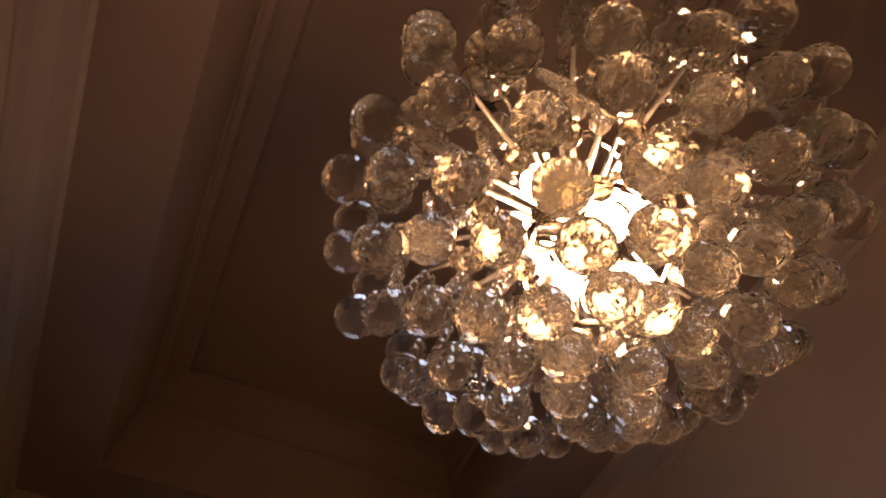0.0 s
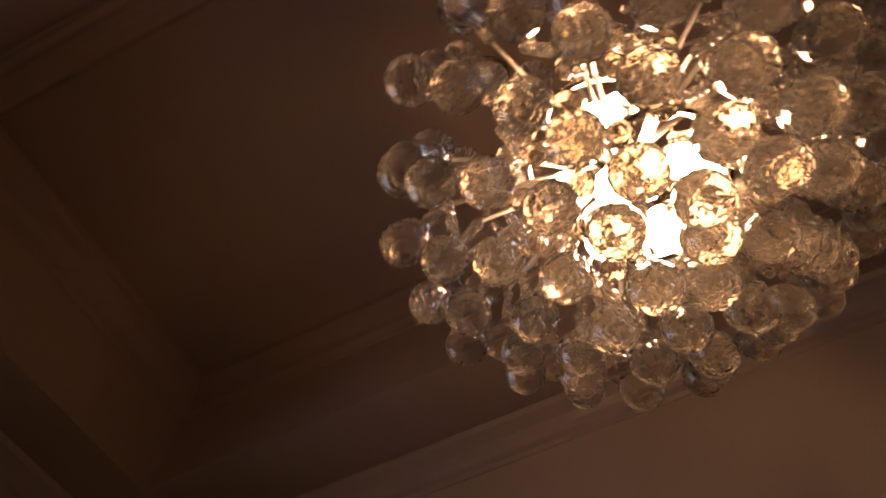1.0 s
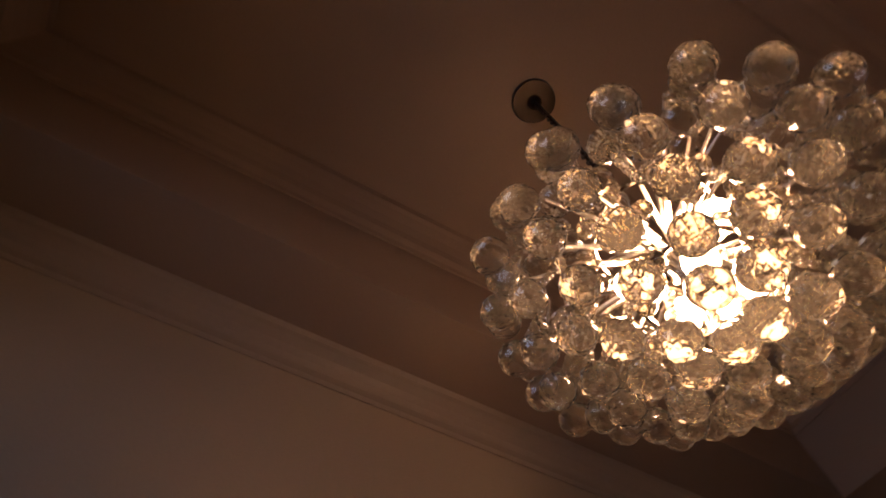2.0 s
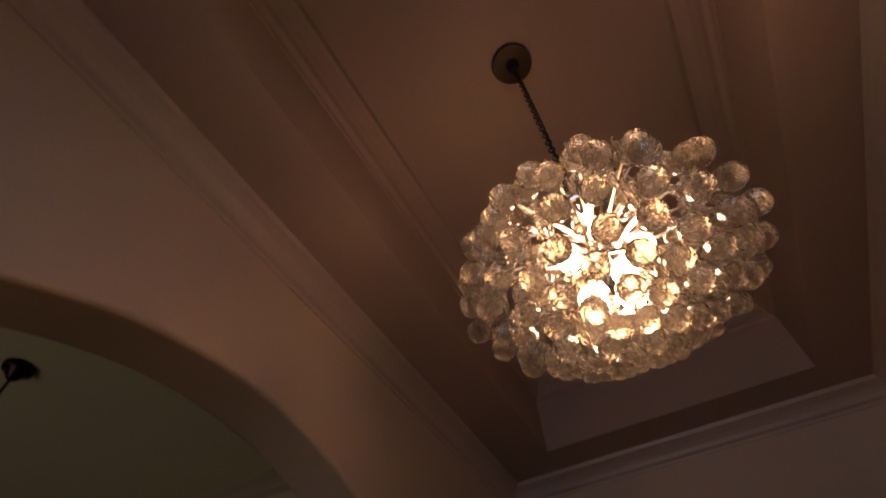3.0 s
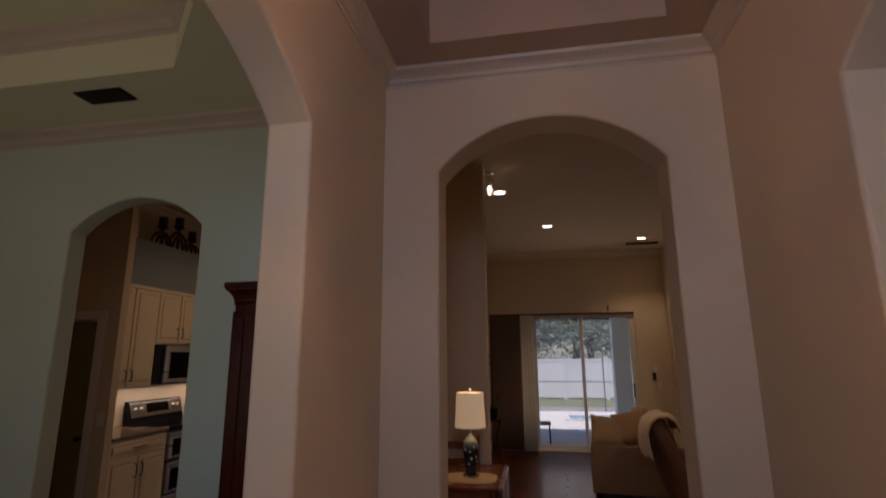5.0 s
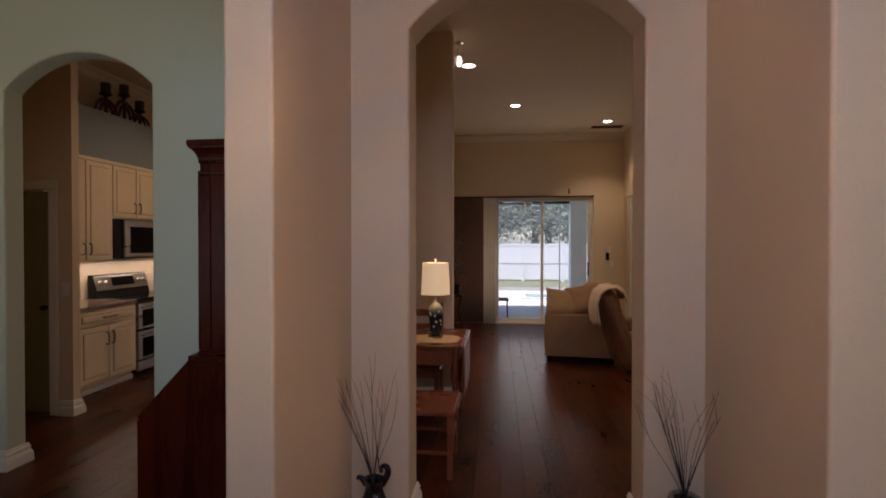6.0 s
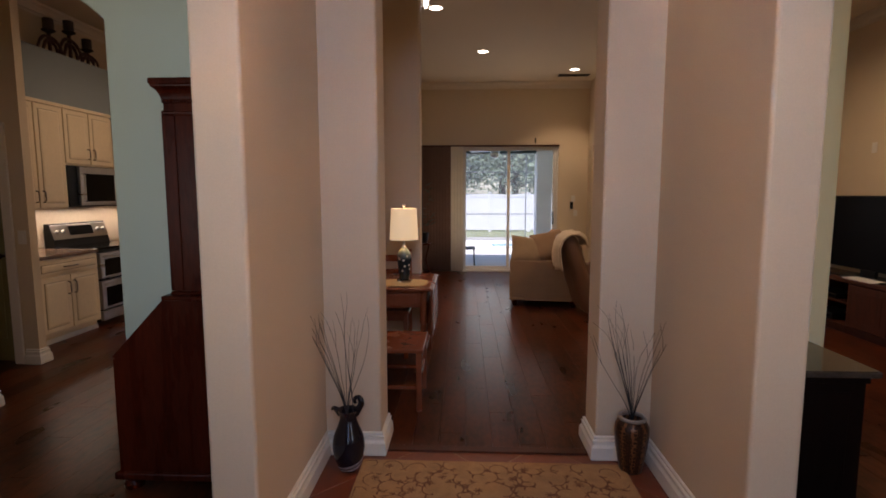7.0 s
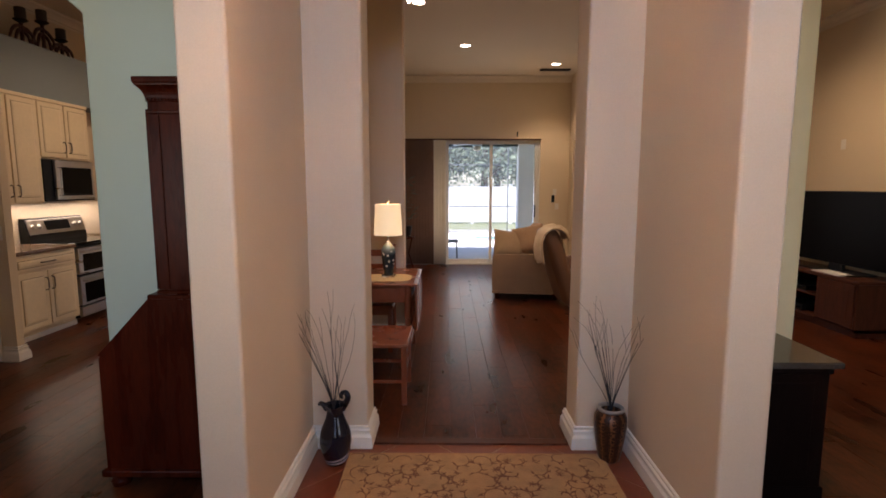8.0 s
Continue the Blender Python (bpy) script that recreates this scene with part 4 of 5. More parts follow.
def candle_holder(x, y, z):
    th = thing("candle_holder", "rust brown iron candle holder with three dark candles on arches", "candle holder", m=pose(x, y, z) @ Matrix.Scale(1.15, 4))
    part("base_bar", B(-0.02, 0.02, -0.36, 0.36, 0.0, 0.016, bevel=0.004), RUSTY, th)
    for k, (y0, h) in enumerate(((-0.24, 0.20), (0.02, 0.26), (0.26, 0.15))):
        part("stem", tube(bmesh.new(), eased([(0, y0, 0.01), (0.012, y0 - 0.012, h * 0.35), (-0.008, y0 + 0.008, h * 0.7), (0, y0, h)]), 0.017, 10), RUSTY, th, "", True)
        for w, top in ((0.150, 0.80), (0.085, 0.62)):
            arch = [(0.008 * math.sin(3 * a), y0 + w * math.cos(a), 0.012 + top * h * max(math.sin(a), 0)) for a in (math.pi * j / 16 for j in range(17))]
            part("arch", tube(bmesh.new(), arch, [0.010 + 0.007 * math.sin(math.pi * j / 16) for j in range(17)], 8), RUSTY, th, "", True)
        cup = part("cup", lathe(bmesh.new(), [(0.02, h), (0.055, h + 0.02), (0.062, h + 0.03), (0.05, h + 0.034)], 20, (0, y0, 0)), IRON, th, "", True)
        part("candle", lathe(bmesh.new(), [(0.046, h + 0.03), (0.046, h + 0.135), (0.040, h + 0.140)], 20, (0, y0, 0)), surface("dark_wax", (0.035, 0.026, 0.022), 0.5, bump=0.1), cup, "dark wax candle", True)


candle_holder(-4.72, 5.84, 3.092)


def wall_plate(x, y, z, facing, label):
    """A switch plate; facing is the way it looks: '-x' or '-y'."""
    th = thing("switch_plate", label, "switch", m=pose(x, y, z, 0, 0, 0 if facing == "-y" else -90))
    part("plate", B(-0.038, 0.038, -0.006, 0.0, -0.06, 0.06, bevel=0.003), PLASTIC, th)
    part("rocker", B(-0.016, 0.016, -0.010, -0.006, -0.032, 0.032, bevel=0.002), PLASTIC, th)


wall_plate(-3.965, 4.168, 1.15, "-y", "ivory wall switch plate beside the pantry door")


def pantry_door():
    th = tagged(thing("door_1", "olive painted pantry door in a white casing", "door"), kind="structure")
    lf = part("leaf", B(-4.93, -4.13, 4.215, 4.25, 0.01, 2.045, bevel=0.003), DOORG, th, "olive painted door leaf")
    for z0, z1 in ((0.22, 0.95), (1.08, 1.9)):
        for x0, x1 in ((-4.83, -4.57), (-4.49, -4.23)):
            part("panel", B(x0, x1, 4.208, 4.216, z0, z1, bevel=0.006), DOORG, lf)
    part("knob", lathe(bmesh.new(), [(0.012, 0), (0.012, 0.03), (0.026, 0.04), (0.028, 0.055), (0.018, 0.068)], 20), BRONZE, lf, "", True).matrix_basis = pose(-4.19, 4.215, 0.98, 90, 0, 0)
    for x0, x1 in ((-5.03, -4.95), (-4.12, -4.035)):
        part("casing", B(x0, x1, 4.148, 4.168, 0, 2.06, bevel=0.006), TRIM, th, "white casing")
    part("casing_head", B(-5.03, -4.035, 4.148, 4.168, 2.062, 2.145, bevel=0.006), TRIM, th, "white casing")


pantry_door()

# ---- living room: table, lamp, chair ----


def leg(parent, x, y, z0, z1, mat):
    h = z1 - z0
    part("leg", lathe(bmesh.new(), [(0.016, z0), (0.020, z0 + 0.02), (0.016, z0 + 0.05), (0.024, z0 + 0.35 * h), (0.020, z0 + 0.5 * h), (0.028, z0 + 0.55 * h), (0.022, z0 + 0.6 * h), (0.032, z0 + 0.62 * h), (0.032, z1)], 16, (x, y, 0)), mat, parent, "", True)


def drop_leaf_table():
    th = thing("drop_leaf_table", "cherry wood drop leaf table with one leaf hanging down", "table")
    x0, x1, y0, y1 = -1.22, -0.345, 3.98, 4.80
    part("tabletop", B(x0, x1, y0, y1, 0.725, 0.750, bevel=0.006), CHERRY, th)
    part("drop_leaf", B(x1 + 0.002, x1 + 0.022, y0 + 0.01, y1 - 0.01, 0.34, 0.745, bevel=0.008), CHERRY, th)
    part("apron", B(x0 + 0.06, x1 - 0.04, y0 + 0.05, y0 + 0.072, 0.58, 0.724), CHERRY, th)
    part("apron", B(x0 + 0.06, x1 - 0.04, y1 - 0.072, y1 - 0.05, 0.58, 0.724), CHERRY, th)
    part("apron", B(x1 - 0.06, x1 - 0.04, y0 + 0.072, y1 - 0.072, 0.58, 0.724), CHERRY, th)
    for x in (x0 + 0.07, x1 - 0.06):
        for y in (y0 + 0.07, y1 - 0.07):
            leg(th, x, y, 0, 0.724, CHERRY)
    part("stretcher", B(x1 - 0.07, x1 - 0.05, y0 + 0.09, y1 - 0.09, 0.14, 0.17, bevel=0.003), CHERRY, th)
    dr = part("drawer", B(x0 + 0.12, x1 - 0.12, y0 + 0.040, y0 + 0.052, 0.60, 0.70, bevel=0.004), CHERRY, th)
    part("knob", lathe(bmesh.new(), [(0.006, 0), (0.006, 0.012), (0.014, 0.02), (0.010, 0.028)], 14), CHERRY, dr, "", True).matrix_basis = pose((x0 + x1) / 2, y0 + 0.040, 0.65, 90, 0, 0)


drop_leaf_table()


def placemat():
    bm = bmesh.new()
    rows = []
    for f, z in ((1.0, 0.7505), (1.0, 0.754), (0.97, 0.7555), (0.90, 0.7555), (0.87, 0.7545)):
        ring = []
        for i in range(48):
            a = 2 * math.pi * i / 48
            c, d = math.cos(a), math.sin(a)
            ring.append(bm.verts.new((-0.60 + f * 0.215 * math.copysign(abs(c) ** 0.55, c), 4.26 + f * 0.175 * math.copysign(abs(d) ** 0.55, d), z)))
        rows.append(ring)
    for r0, r1 in zip(rows, rows[1:]):
        for i in range(48):
            bm.faces.new((r0[i], r0[(i + 1) % 48], r1[(i + 1) % 48], r1[i]))
    bm.faces.new(rows[0][::-1])
    bm.faces.new(rows[-1])
    straw = surface("straw_mat", (0.50, 0.36, 0.17), 0.9, grain=260, vary=0.2, bump=0.8)
    tagged(new("placemat", mesh_of("placemat", bm, straw)), "cream woven straw placemat with rounded corners on the table", "placemat")


placemat()


def table_lamp():
    th = thing("table_lamp", "lit table lamp with dark blue mosaic base and cream drum shade", "lamp", m=pose(-0.595, 4.30, 0.7565))
    m, nt, b = nodes_of("blue_mosaic_glaze")
    L, N = nt.links.new, nt.nodes.new
    tc, vo, rp = N("ShaderNodeTexCoord"), N("ShaderNodeTexVoronoi"), N("ShaderNodeValToRGB")
    vo.inputs["Scale"].default_value = 27
    rp.color_ramp.elements[0].position, rp.color_ramp.elements[0].color = 0.24, (0.75, 0.68, 0.52, 1)
    rp.color_ramp.elements[1].position, rp.color_ramp.elements[1].color = 0.29, (0.010, 0.018, 0.024, 1)
    sep, hi, mx = N("ShaderNodeSeparateXYZ"), N("ShaderNodeMapRange"), N("ShaderNodeMix")
    mx.data_type = "RGBA"
    L(tc.outputs["Object"], vo.inputs["Vector"])
    L(tc.outputs["Object"], sep.inputs[0])
    L(vo.outputs["Distance"], rp.inputs["Fac"])
    # pale green glaze runs down from the neck over the dark blue
    hi.inputs["From Min"].default_value, hi.inputs["From Max"].default_value = 0.20, 0.285
    L(sep.outputs["Z"], hi.inputs["Value"])
    L(hi.outputs[0], mx.inputs["Factor"])
    L(rp.outputs[0], mx.inputs["A"])
    mx.inputs["B"].default_value = (0.30, 0.34, 0.27, 1)
    L(mx.outputs["Result"], b.inputs["Base Color"])
    b.inputs["Roughness"].default_value = 0.12
    part("foot", lathe(bmesh.new(), [(0.062, 0.0), (0.066, 0.008), (0.064, 0.018), (0.045, 0.024)], 32), glass("lamp_foot_glass", (0.9, 0.85, 0.75), 1.45, 0.05), th, "clear glass foot", True)
    part("body", lathe(bmesh.new(), [(0.042, 0.024), (0.046, 0.05), (0.055, 0.13), (0.063, 0.20), (0.062, 0.24), (0.048, 0.275), (0.030, 0.292), (0.024, 0.30)], 36), m, th, "dark blue mosaic glazed base", True)
    part("neck", lathe(bmesh.new(), [(0.022, 0.30), (0.018, 0.315), (0.010, 0.32), (0.010, 0.40)], 20), STEEL, th, "", True)
    sm, nt, b = nodes_of("lit_linen_shade")
    b.inputs["Base Color"].default_value = (0.76, 0.60, 0.36, 1)
    b.inputs["Roughness"].default_value = 0.9
    b.inputs["Emission Color"].default_value = (1.0, 0.70, 0.36, 1)
    b.inputs["Emission Strength"].default_value = 0.25
    part("shade", lathe(bmesh.new(), [(0.123, 0.375), (0.126, 0.374), (0.112, 0.645), (0.109, 0.646)], 40, closed=True), sm, th, "cream linen drum shade", True)
    part("finial", lathe(bmesh.new(), [(0.004, 0.645), (0.006, 0.66), (0.014, 0.670), (0.013, 0.682), (0.004, 0.690)], 16), CHROME, th, "", True)


table_lamp()


def side_chair(label, m):
    th = thing("side_chair", label, "chair", "chairs at the table", m)
    bm = B(-0.25, 0.25, 0.0, 0.44, 0.425, 0.455, bevel=0.010, segs=3)
    part("seat", bm, CHERRY, th)
    for x in (-0.215, 0.215):
        part("leg", B(x - 0.021, x + 0.021, 0.012, 0.052, 0, 0.425, bevel=0.004), CHERRY, th)
        part("leg", tube(bmesh.new(), [(x, 0.40, 0.0), (x, 0.405, 0.44), (x, 0.43, 0.75), (x, 0.47, 0.98)], [0.019, 0.021, 0.019, 0.015], 10), CHERRY, th, "", True)
        part("stretcher", B(x - 0.011, x + 0.011, 0.05, 0.39, 0.16, 0.185, bevel=0.003), CHERRY, th)
    part("apron", B(-0.20, 0.20, 0.018, 0.04, 0.36, 0.425), CHERRY, th)
    part("stretcher", B(-0.20, 0.20, 0.02, 0.04, 0.22, 0.25, bevel=0.003), CHERRY, th)
    for k, z in enumerate((0.58, 0.72, 0.86)):
        part("back_slat", B(-0.20, 0.20, 0.405 + 0.018 * k, 0.421 + 0.018 * k, z, z + 0.065, bevel=0.006), CHERRY, th)


side_chair("cherry wood side chair standing in front of the table", pose(-0.345, 3.52, 0, 0, 0, 90))
side_chair("cherry wood side chair tucked under the drop leaf table", pose(-0.82, 4.43, 0, 0, 0, 0))


def soft_box(x0, x1, y0, y1, z0, z1, r, seed=0, puff=0.0):
    """An upholstered block: rounded, slightly swollen and uneven."""
    bm = bmesh.new()
    n = 10
    c, h = Vector(((x0 + x1) / 2, (y0 + y1) / 2, (z0 + z1) / 2)), Vector(((x1 - x0) / 2, (y1 - y0) / 2, (z1 - z0) / 2))
    bmesh.ops.create_cube(bm, size=2.0)
    bmesh.ops.subdivide_edges(bm, edges=bm.edges[:], cuts=n, use_grid_fill=True)
    for v in bm.verts:
        u = v.co.copy()
        p = Vector((u.x * h.x, u.y * h.y, u.z * h.z))
        q = Vector([max(-(h[i] - r), min(h[i] - r, p[i])) for i in range(3)])
        d = p - q
        if d.length > 1e-9:
            # push the shell onto the rounded block
            d = d.normalized() * r
        s = q + d
        k = puff * (1 - u.x * u.x) * (1 - u.y * u.y) + puff * (1 - u.y * u.y) * (1 - u.z * u.z) + puff * (1 - u.x * u.x) * (1 - u.z * u.z)
        s += s.normalized() * k if s.length > 0 else Vector()
        s += Vector((1, 1, 1)) * 0.006 * noise.noise(Vector((s.x * 6 + seed, s.y * 6, s.z * 6)))
        v.co = c + s
    return bm


def sofa():
    th = thing("sofa", "tan upholstered sofa with loose cushions", "sofa", m=pose(0.555, 6.74, 0, 0, 0, -7))
    L = 1.9
    part("base", soft_box(0.02, 0.93, 0.02, L - 0.02, 0.08, 0.40, 0.03, 1), SOFA, th, "", True)
    part("skirt", B(0.0, 0.95, 0.0, L, 0.085, 0.125, bevel=0.008), SOFA, th)
    for k, y in enumerate((0.0, L - 0.24)):
        part("arm", soft_box(0.0, 0.92, y, y + 0.24, 0.10, 0.63, 0.022, 2 + k, 0.004), SOFA, th, "", True)
    part("back", soft_box(0.70, 0.98, 0.10, L - 0.10, 0.30, 0.86, 0.07, 5, 0.01), SOFA, th, "", True)
    for k in range(2):
        y = 0.26 + 0.70 * k
        part("seat_cushion", soft_box(0.02, 0.70, y, y + 0.68, 0.40, 0.56, 0.05, 8 + k, 0.015), SOFA, th, "", True)
        part("back_cushion", soft_box(0.55, 0.80, y, y + 0.68, 0.52, 0.95, 0.09, 11 + k, 0.03), SOFA, th, "", True)
    for x in (0.07, 0.86):
        for y in (0.07, L - 0.07):
            part("foot", lathe(bmesh.new(), [(0.026, 0.0), (0.034, 0.01), (0.042, 0.086)], 14, (x, y, 0)), MAHOG, th, "dark wooden bun foot", True)


sofa()


def cushion(m, label, mat, s=0.46):
    bm = bmesh.new()
    n = 14
    rows = []
    for side in (1, -1):
        g = [[None] * (n + 1) for _ in range(n + 1)]
        for i in range(n + 1):
            for j in range(n + 1):
                u, v = 2 * i / n - 1, 2 * j / n - 1
                t = 0.075 * (max(1 - u ** 4, 0) * max(1 - v ** 4, 0)) ** 0.55 + 0.004
                pin = 1 - 0.06 * (1 - abs(u)) * 0 - 0.05 * ((1 - u * u) * abs(v) ** 4 + (1 - v * v) * abs(u) ** 4)
                g[i][j] = bm.verts.new((u * s / 2 * pin, side * t + 0.004 * noise.noise(Vector((u * 3, v * 3, side))), v * s / 2 * pin))
        rows.append(g)
        for i in range(n):
            for j in range(n):
                bm.faces.new((g[i][j], g[i + 1][j], g[i + 1][j + 1], g[i][j + 1]))
    bmesh.ops.remove_doubles(bm, verts=bm.verts[:], dist=0.0085)
    ob = new("cushion", mesh_of("cushion", bm, mat, True))
    ob.matrix_world = m
    return tagged(ob, label, "cushion", "cushions on the sofa")


cushion(pose(0.80, 6.90, 0.755, -38, 9, 4), "gold brown cushion leaning on the sofa arm", PILLOW, 0.44)
cushion(pose(1.09, 6.92, 0.81, -30, -12, -6), "tan cushion leaning on the sofa arm", SOFA, 0.44)


def recliner():
    th = thing("recliner", "brown leather recliner with its back tilted", "armchair", m=pose(1.54, 6.38, 0, 0, 0, -87))
    part("seat", soft_box(-0.24, 0.24, -0.02, 0.55, 0.18, 0.46, 0.06, 21, 0.01), LEATHER, th, "", True)
    back = part("backrest", soft_box(-0.30, 0.30, -0.10, 0.10, -0.50, 0.50, 0.08, 22, 0.015), LEATHER, th, "", True)
    back.matrix_basis = pose(0, -0.18, 0.535, 18, 0, 0)
    for x in (-0.31, 0.31):
        part("arm", soft_box(x - 0.06, x + 0.06, 0.02, 0.55, 0.14, 0.62, 0.05, 24, 0.01), LEATHER, th, "", True)
    part("pedestal", lathe(bmesh.new(), [(0.27, 0.0), (0.27, 0.03), (0.06, 0.06), (0.05, 0.20)], 28, (0, 0.24, 0)), BLACKP, th, "black swivel base", True)


recliner()


def throw_blanket():
    """A fleece folded over the recliner's back."""
    bm = bmesh.new()
    nu, nv = 24, 14
    path = [(-0.455, 0.60), (-0.480, 0.75), (-0.472, 0.88), (-0.43, 0.985), (-0.34, 1.055), (-0.22, 1.065), (-0.12, 1.00), (-0.09, 0.90)]
    grid = []
    for i in range(nu + 1):
        q = i / nu * (len(path) - 1)
        a = min(int(q), len(path) - 2)
        f = q - a
        d, z = path[a][0] * (1 - f) + path[a + 1][0] * f, path[a][1] * (1 - f) + path[a + 1][1] * f
        row = []
        for j in range(nv + 1):
            u = j / nv
            x = -0.10 + 0.43 * u + 0.03 * (1 - i / nu)
            wob = 0.018 * math.sin(9 * u + 2.3 * i / nu) + 0.010 * noise.noise(Vector((u * 5, i * 0.4, 1)))
            row.append(bm.verts.new((x, d + wob, z + wob * 0.6)))
        grid.append(row)
    for i in range(nu):
        for j in range(nv):
            bm.faces.new((grid[i][j], grid[i + 1][j], grid[i + 1][j + 1], grid[i][j + 1]))
    ob = new("throw_blanket", mesh_of("throw_blanket", bm, THROW, True))
    ob.matrix_world = pose(1.54, 6.38, 0, 0, 0, -87)
    sd = ob.modifiers.new("thickness", "SOLIDIFY")
    sd.thickness = 0.022
    tagged(ob, "cream fleece throw draped over the recliner back", "blanket")


throw_blanket()


def tv_stand():
    th = thing("tv_stand", "brown wooden television stand with open shelves", "tv stand")
    x0, x1, y0, y1 = 4.12, 4.62, 4.92, 6.72
    part("top", B(x0 - 0.02, x1, y0 - 0.02, y1 + 0.02, 0.565, 0.60, bevel=0.006), TVWOOD, th)
    for y in (y0, y0 + 0.55, y1 - 0.58, y1 - 0.03):
        part("upright", B(x0, x1, y, y + 0.03, 0.06, 0.565), TVWOOD, th)
    part("shelf", B(x0 + 0.02, x1, y0 + 0.58, y1 - 0.58, 0.32, 0.34), TVWOOD, th)
    part("bottom", B(x0, x1, y0, y1, 0.06, 0.09), TVWOOD, th)
    part("plinth", B(x0 + 0.03, x1, y0 + 0.02, y1 - 0.02, 0, 0.06), TVWOOD, th)
    for a, b in ((y0 + 0.03, y0 + 0.55), (y1 - 0.55, y1 - 0.03)):
        d = part("door", B(x0 - 0.018, x0 - 0.001, a, b, 0.10, 0.555, bevel=0.004), TVWOOD, th)
        part("panel", B(x0 - 0.023, x0 - 0.017, a + 0.07, b - 0.07, 0.17, 0.485, bevel=0.003), TVWOOD, d)
    part("back", B(x1 - 0.012, x1, y0, y1, 0.06, 0.565), TVWOOD, th)


tv_stand()


def television():
    th = thing("television", "large black flat television on the stand", "television")
    part("screen", B(4.33, 4.345, 4.74, 6.40, 0.70, 1.50, bevel=0.003), surface("matt_screen", (0.004, 0.004, 0.005), 0.35, grain=30, vary=0.1, bump=0.0, spec=0.05), th)
    part("bezel", B(4.345, 4.39, 4.73, 6.41, 0.69, 1.51, bevel=0.006), BLACKP, th)
    part("stand_neck", B(4.36, 4.40, 5.47, 5.67, 0.61, 0.70), BLACKP, th)
    part("stand_foot", B(4.22, 4.52, 5.17, 5.97, 0.60, 0.614, bevel=0.004), BLACKP, th)


television()


def media_box(x, y, z, w, d, h, label, mat):
    th = thing("media_player", label, "electronics", m=pose(x, y, z))
    part("case", B(0, d, 0, w, 0, h, bevel=0.004), mat, th)
    part("front_strip", B(-0.003, 0, 0.02, w - 0.02, h * 0.4, h * 0.6), BLACKG, th)


media_box(4.16, 5.72, 0.34, 0.42, 0.3, 0.06, "black media player on the stand shelf", BLACKP)
media_box(4.16, 5.76, 0.09, 0.40, 0.3, 0.08, "black receiver in the stand", BLACKP)
tagged(new("paper_stack", mesh_of("paper_stack", B(4.13, 4.30, 5.22, 5.62, 0.602, 0.616, bevel=0.002), surface("white_paper", (0.72, 0.70, 0.64), 0.8, bump=0.05))), "flat white papers on the television stand", "papers")


def side_cabinet():
    th = thing("side_cabinet", "black cabinet with a dark polished granite top", "cabinet")
    x0, x1, y0, y1 = 1.205, 1.79, 2.21, 3.04
    part("body", B(x0, x1, y0, y1, 0.05, 0.675, bevel=0.004), BLACKW, th)
    part("plinth", B(x0, x1 + 0.012, y0 - 0.012, y1, 0.0, 0.07, bevel=0.006), BLACKW, th)
    part("cornice", B(x0, x1 + 0.012, y0 - 0.012, y1, 0.655, 0.69, bevel=0.006), BLACKW, th)
    part("granite_top", B(x0, x1 + 0.04, y0 - 0.04, y1, 0.69, 0.722, bevel=0.008), GRANITE_D, th, "dark polished granite top")
    part("side_panel", B(x0 + 0.07, x1 - 0.07, y0 - 0.006, y0 + 0.001, 0.12, 0.61, bevel=0.004), BLACKW, th)
    for a, b in ((y0 + 0.02, y0 + 0.40), (y0 + 0.42, y1 - 0.02)):
        d = part("door", B(x1 - 0.001, x1 + 0.016, a, b, 0.09, 0.64, bevel=0.004), BLACKW, th)
        part("knob", lathe(bmesh.new(), [(0.005, 0), (0.005, 0.012), (0.012, 0.018), (0.008, 0.026)], 12), BRONZE, d, "", True).matrix_basis = pose(x1 + 0.016, b - 0.05 if a < y0 + 0.1 else a + 0.05, 0.42, 0, 90, 0)


side_cabinet()
wall_plate(2.05, YN - 0.001, 1.45, "-y", "ivory switch plate on the tan wall")
wall_plate(4.749, 6.12, 2.07, "-x", "ivory plate high on the tan wall above the television")
wall_plate(2.10, YN - 0.001, 1.17, "-y", "ivory switch plate on the tan wall")


def keypad():
    th = thing("alarm_keypad", "small black wall keypad beside the sliding door", "keypad", m=pose(2.02, YN, 1.32))
    part("case", B(-0.028, 0.028, -0.025, -0.001, -0.07, 0.07, bevel=0.004), BLACKP, th)
    part("screen", B(-0.018, 0.018, -0.028, -0.025, 0.0, 0.045), BLACKG, th)


keypad()


def wall_hook():
    th = thing("wall_hook", "small dark metal hook on the wall above the sliding door", "hook", m=pose(1.299, YN, 2.568))
    part("back_plate", B(-0.014, 0.014, -0.006, 0.0, -0.05, 0.05, bevel=0.003), IRON, th)
    part("hook", tube(bmesh.new(), [(0, -0.004, 0.01), (0, -0.035, -0.02), (0, -0.055, -0.01), (0, -0.06, 0.015)], [0.006, 0.006, 0.005, 0.004], 8), IRON, th, "", True)


wall_hook()


def downlight(x, y):
    th = thing("downlight", "lit recessed ceiling downlight with white trim", "downlight", "recessed ceiling lights", pose(x, y, HIGH))
    part("trim_ring", lathe(bmesh.new(), [(0.072, -0.002), (0.098, -0.002), (0.098, -0.006), (0.090, -0.011), (0.074, -0.009)], 32, closed=True), TRIM, th, "", True)
    part("lens", lathe(bmesh.new(), [(0.02, -0.004), (0.073, -0.004), (0.073, -0.002)], 32), CANGLOW, th, "glowing lens")


for px, py in CANS:
    downlight(px, py)
# One more fixture, unseen, added on the television side.
downlight(4.3, 5.3)

# ---- living room: sliding door, blinds, glazed door ----


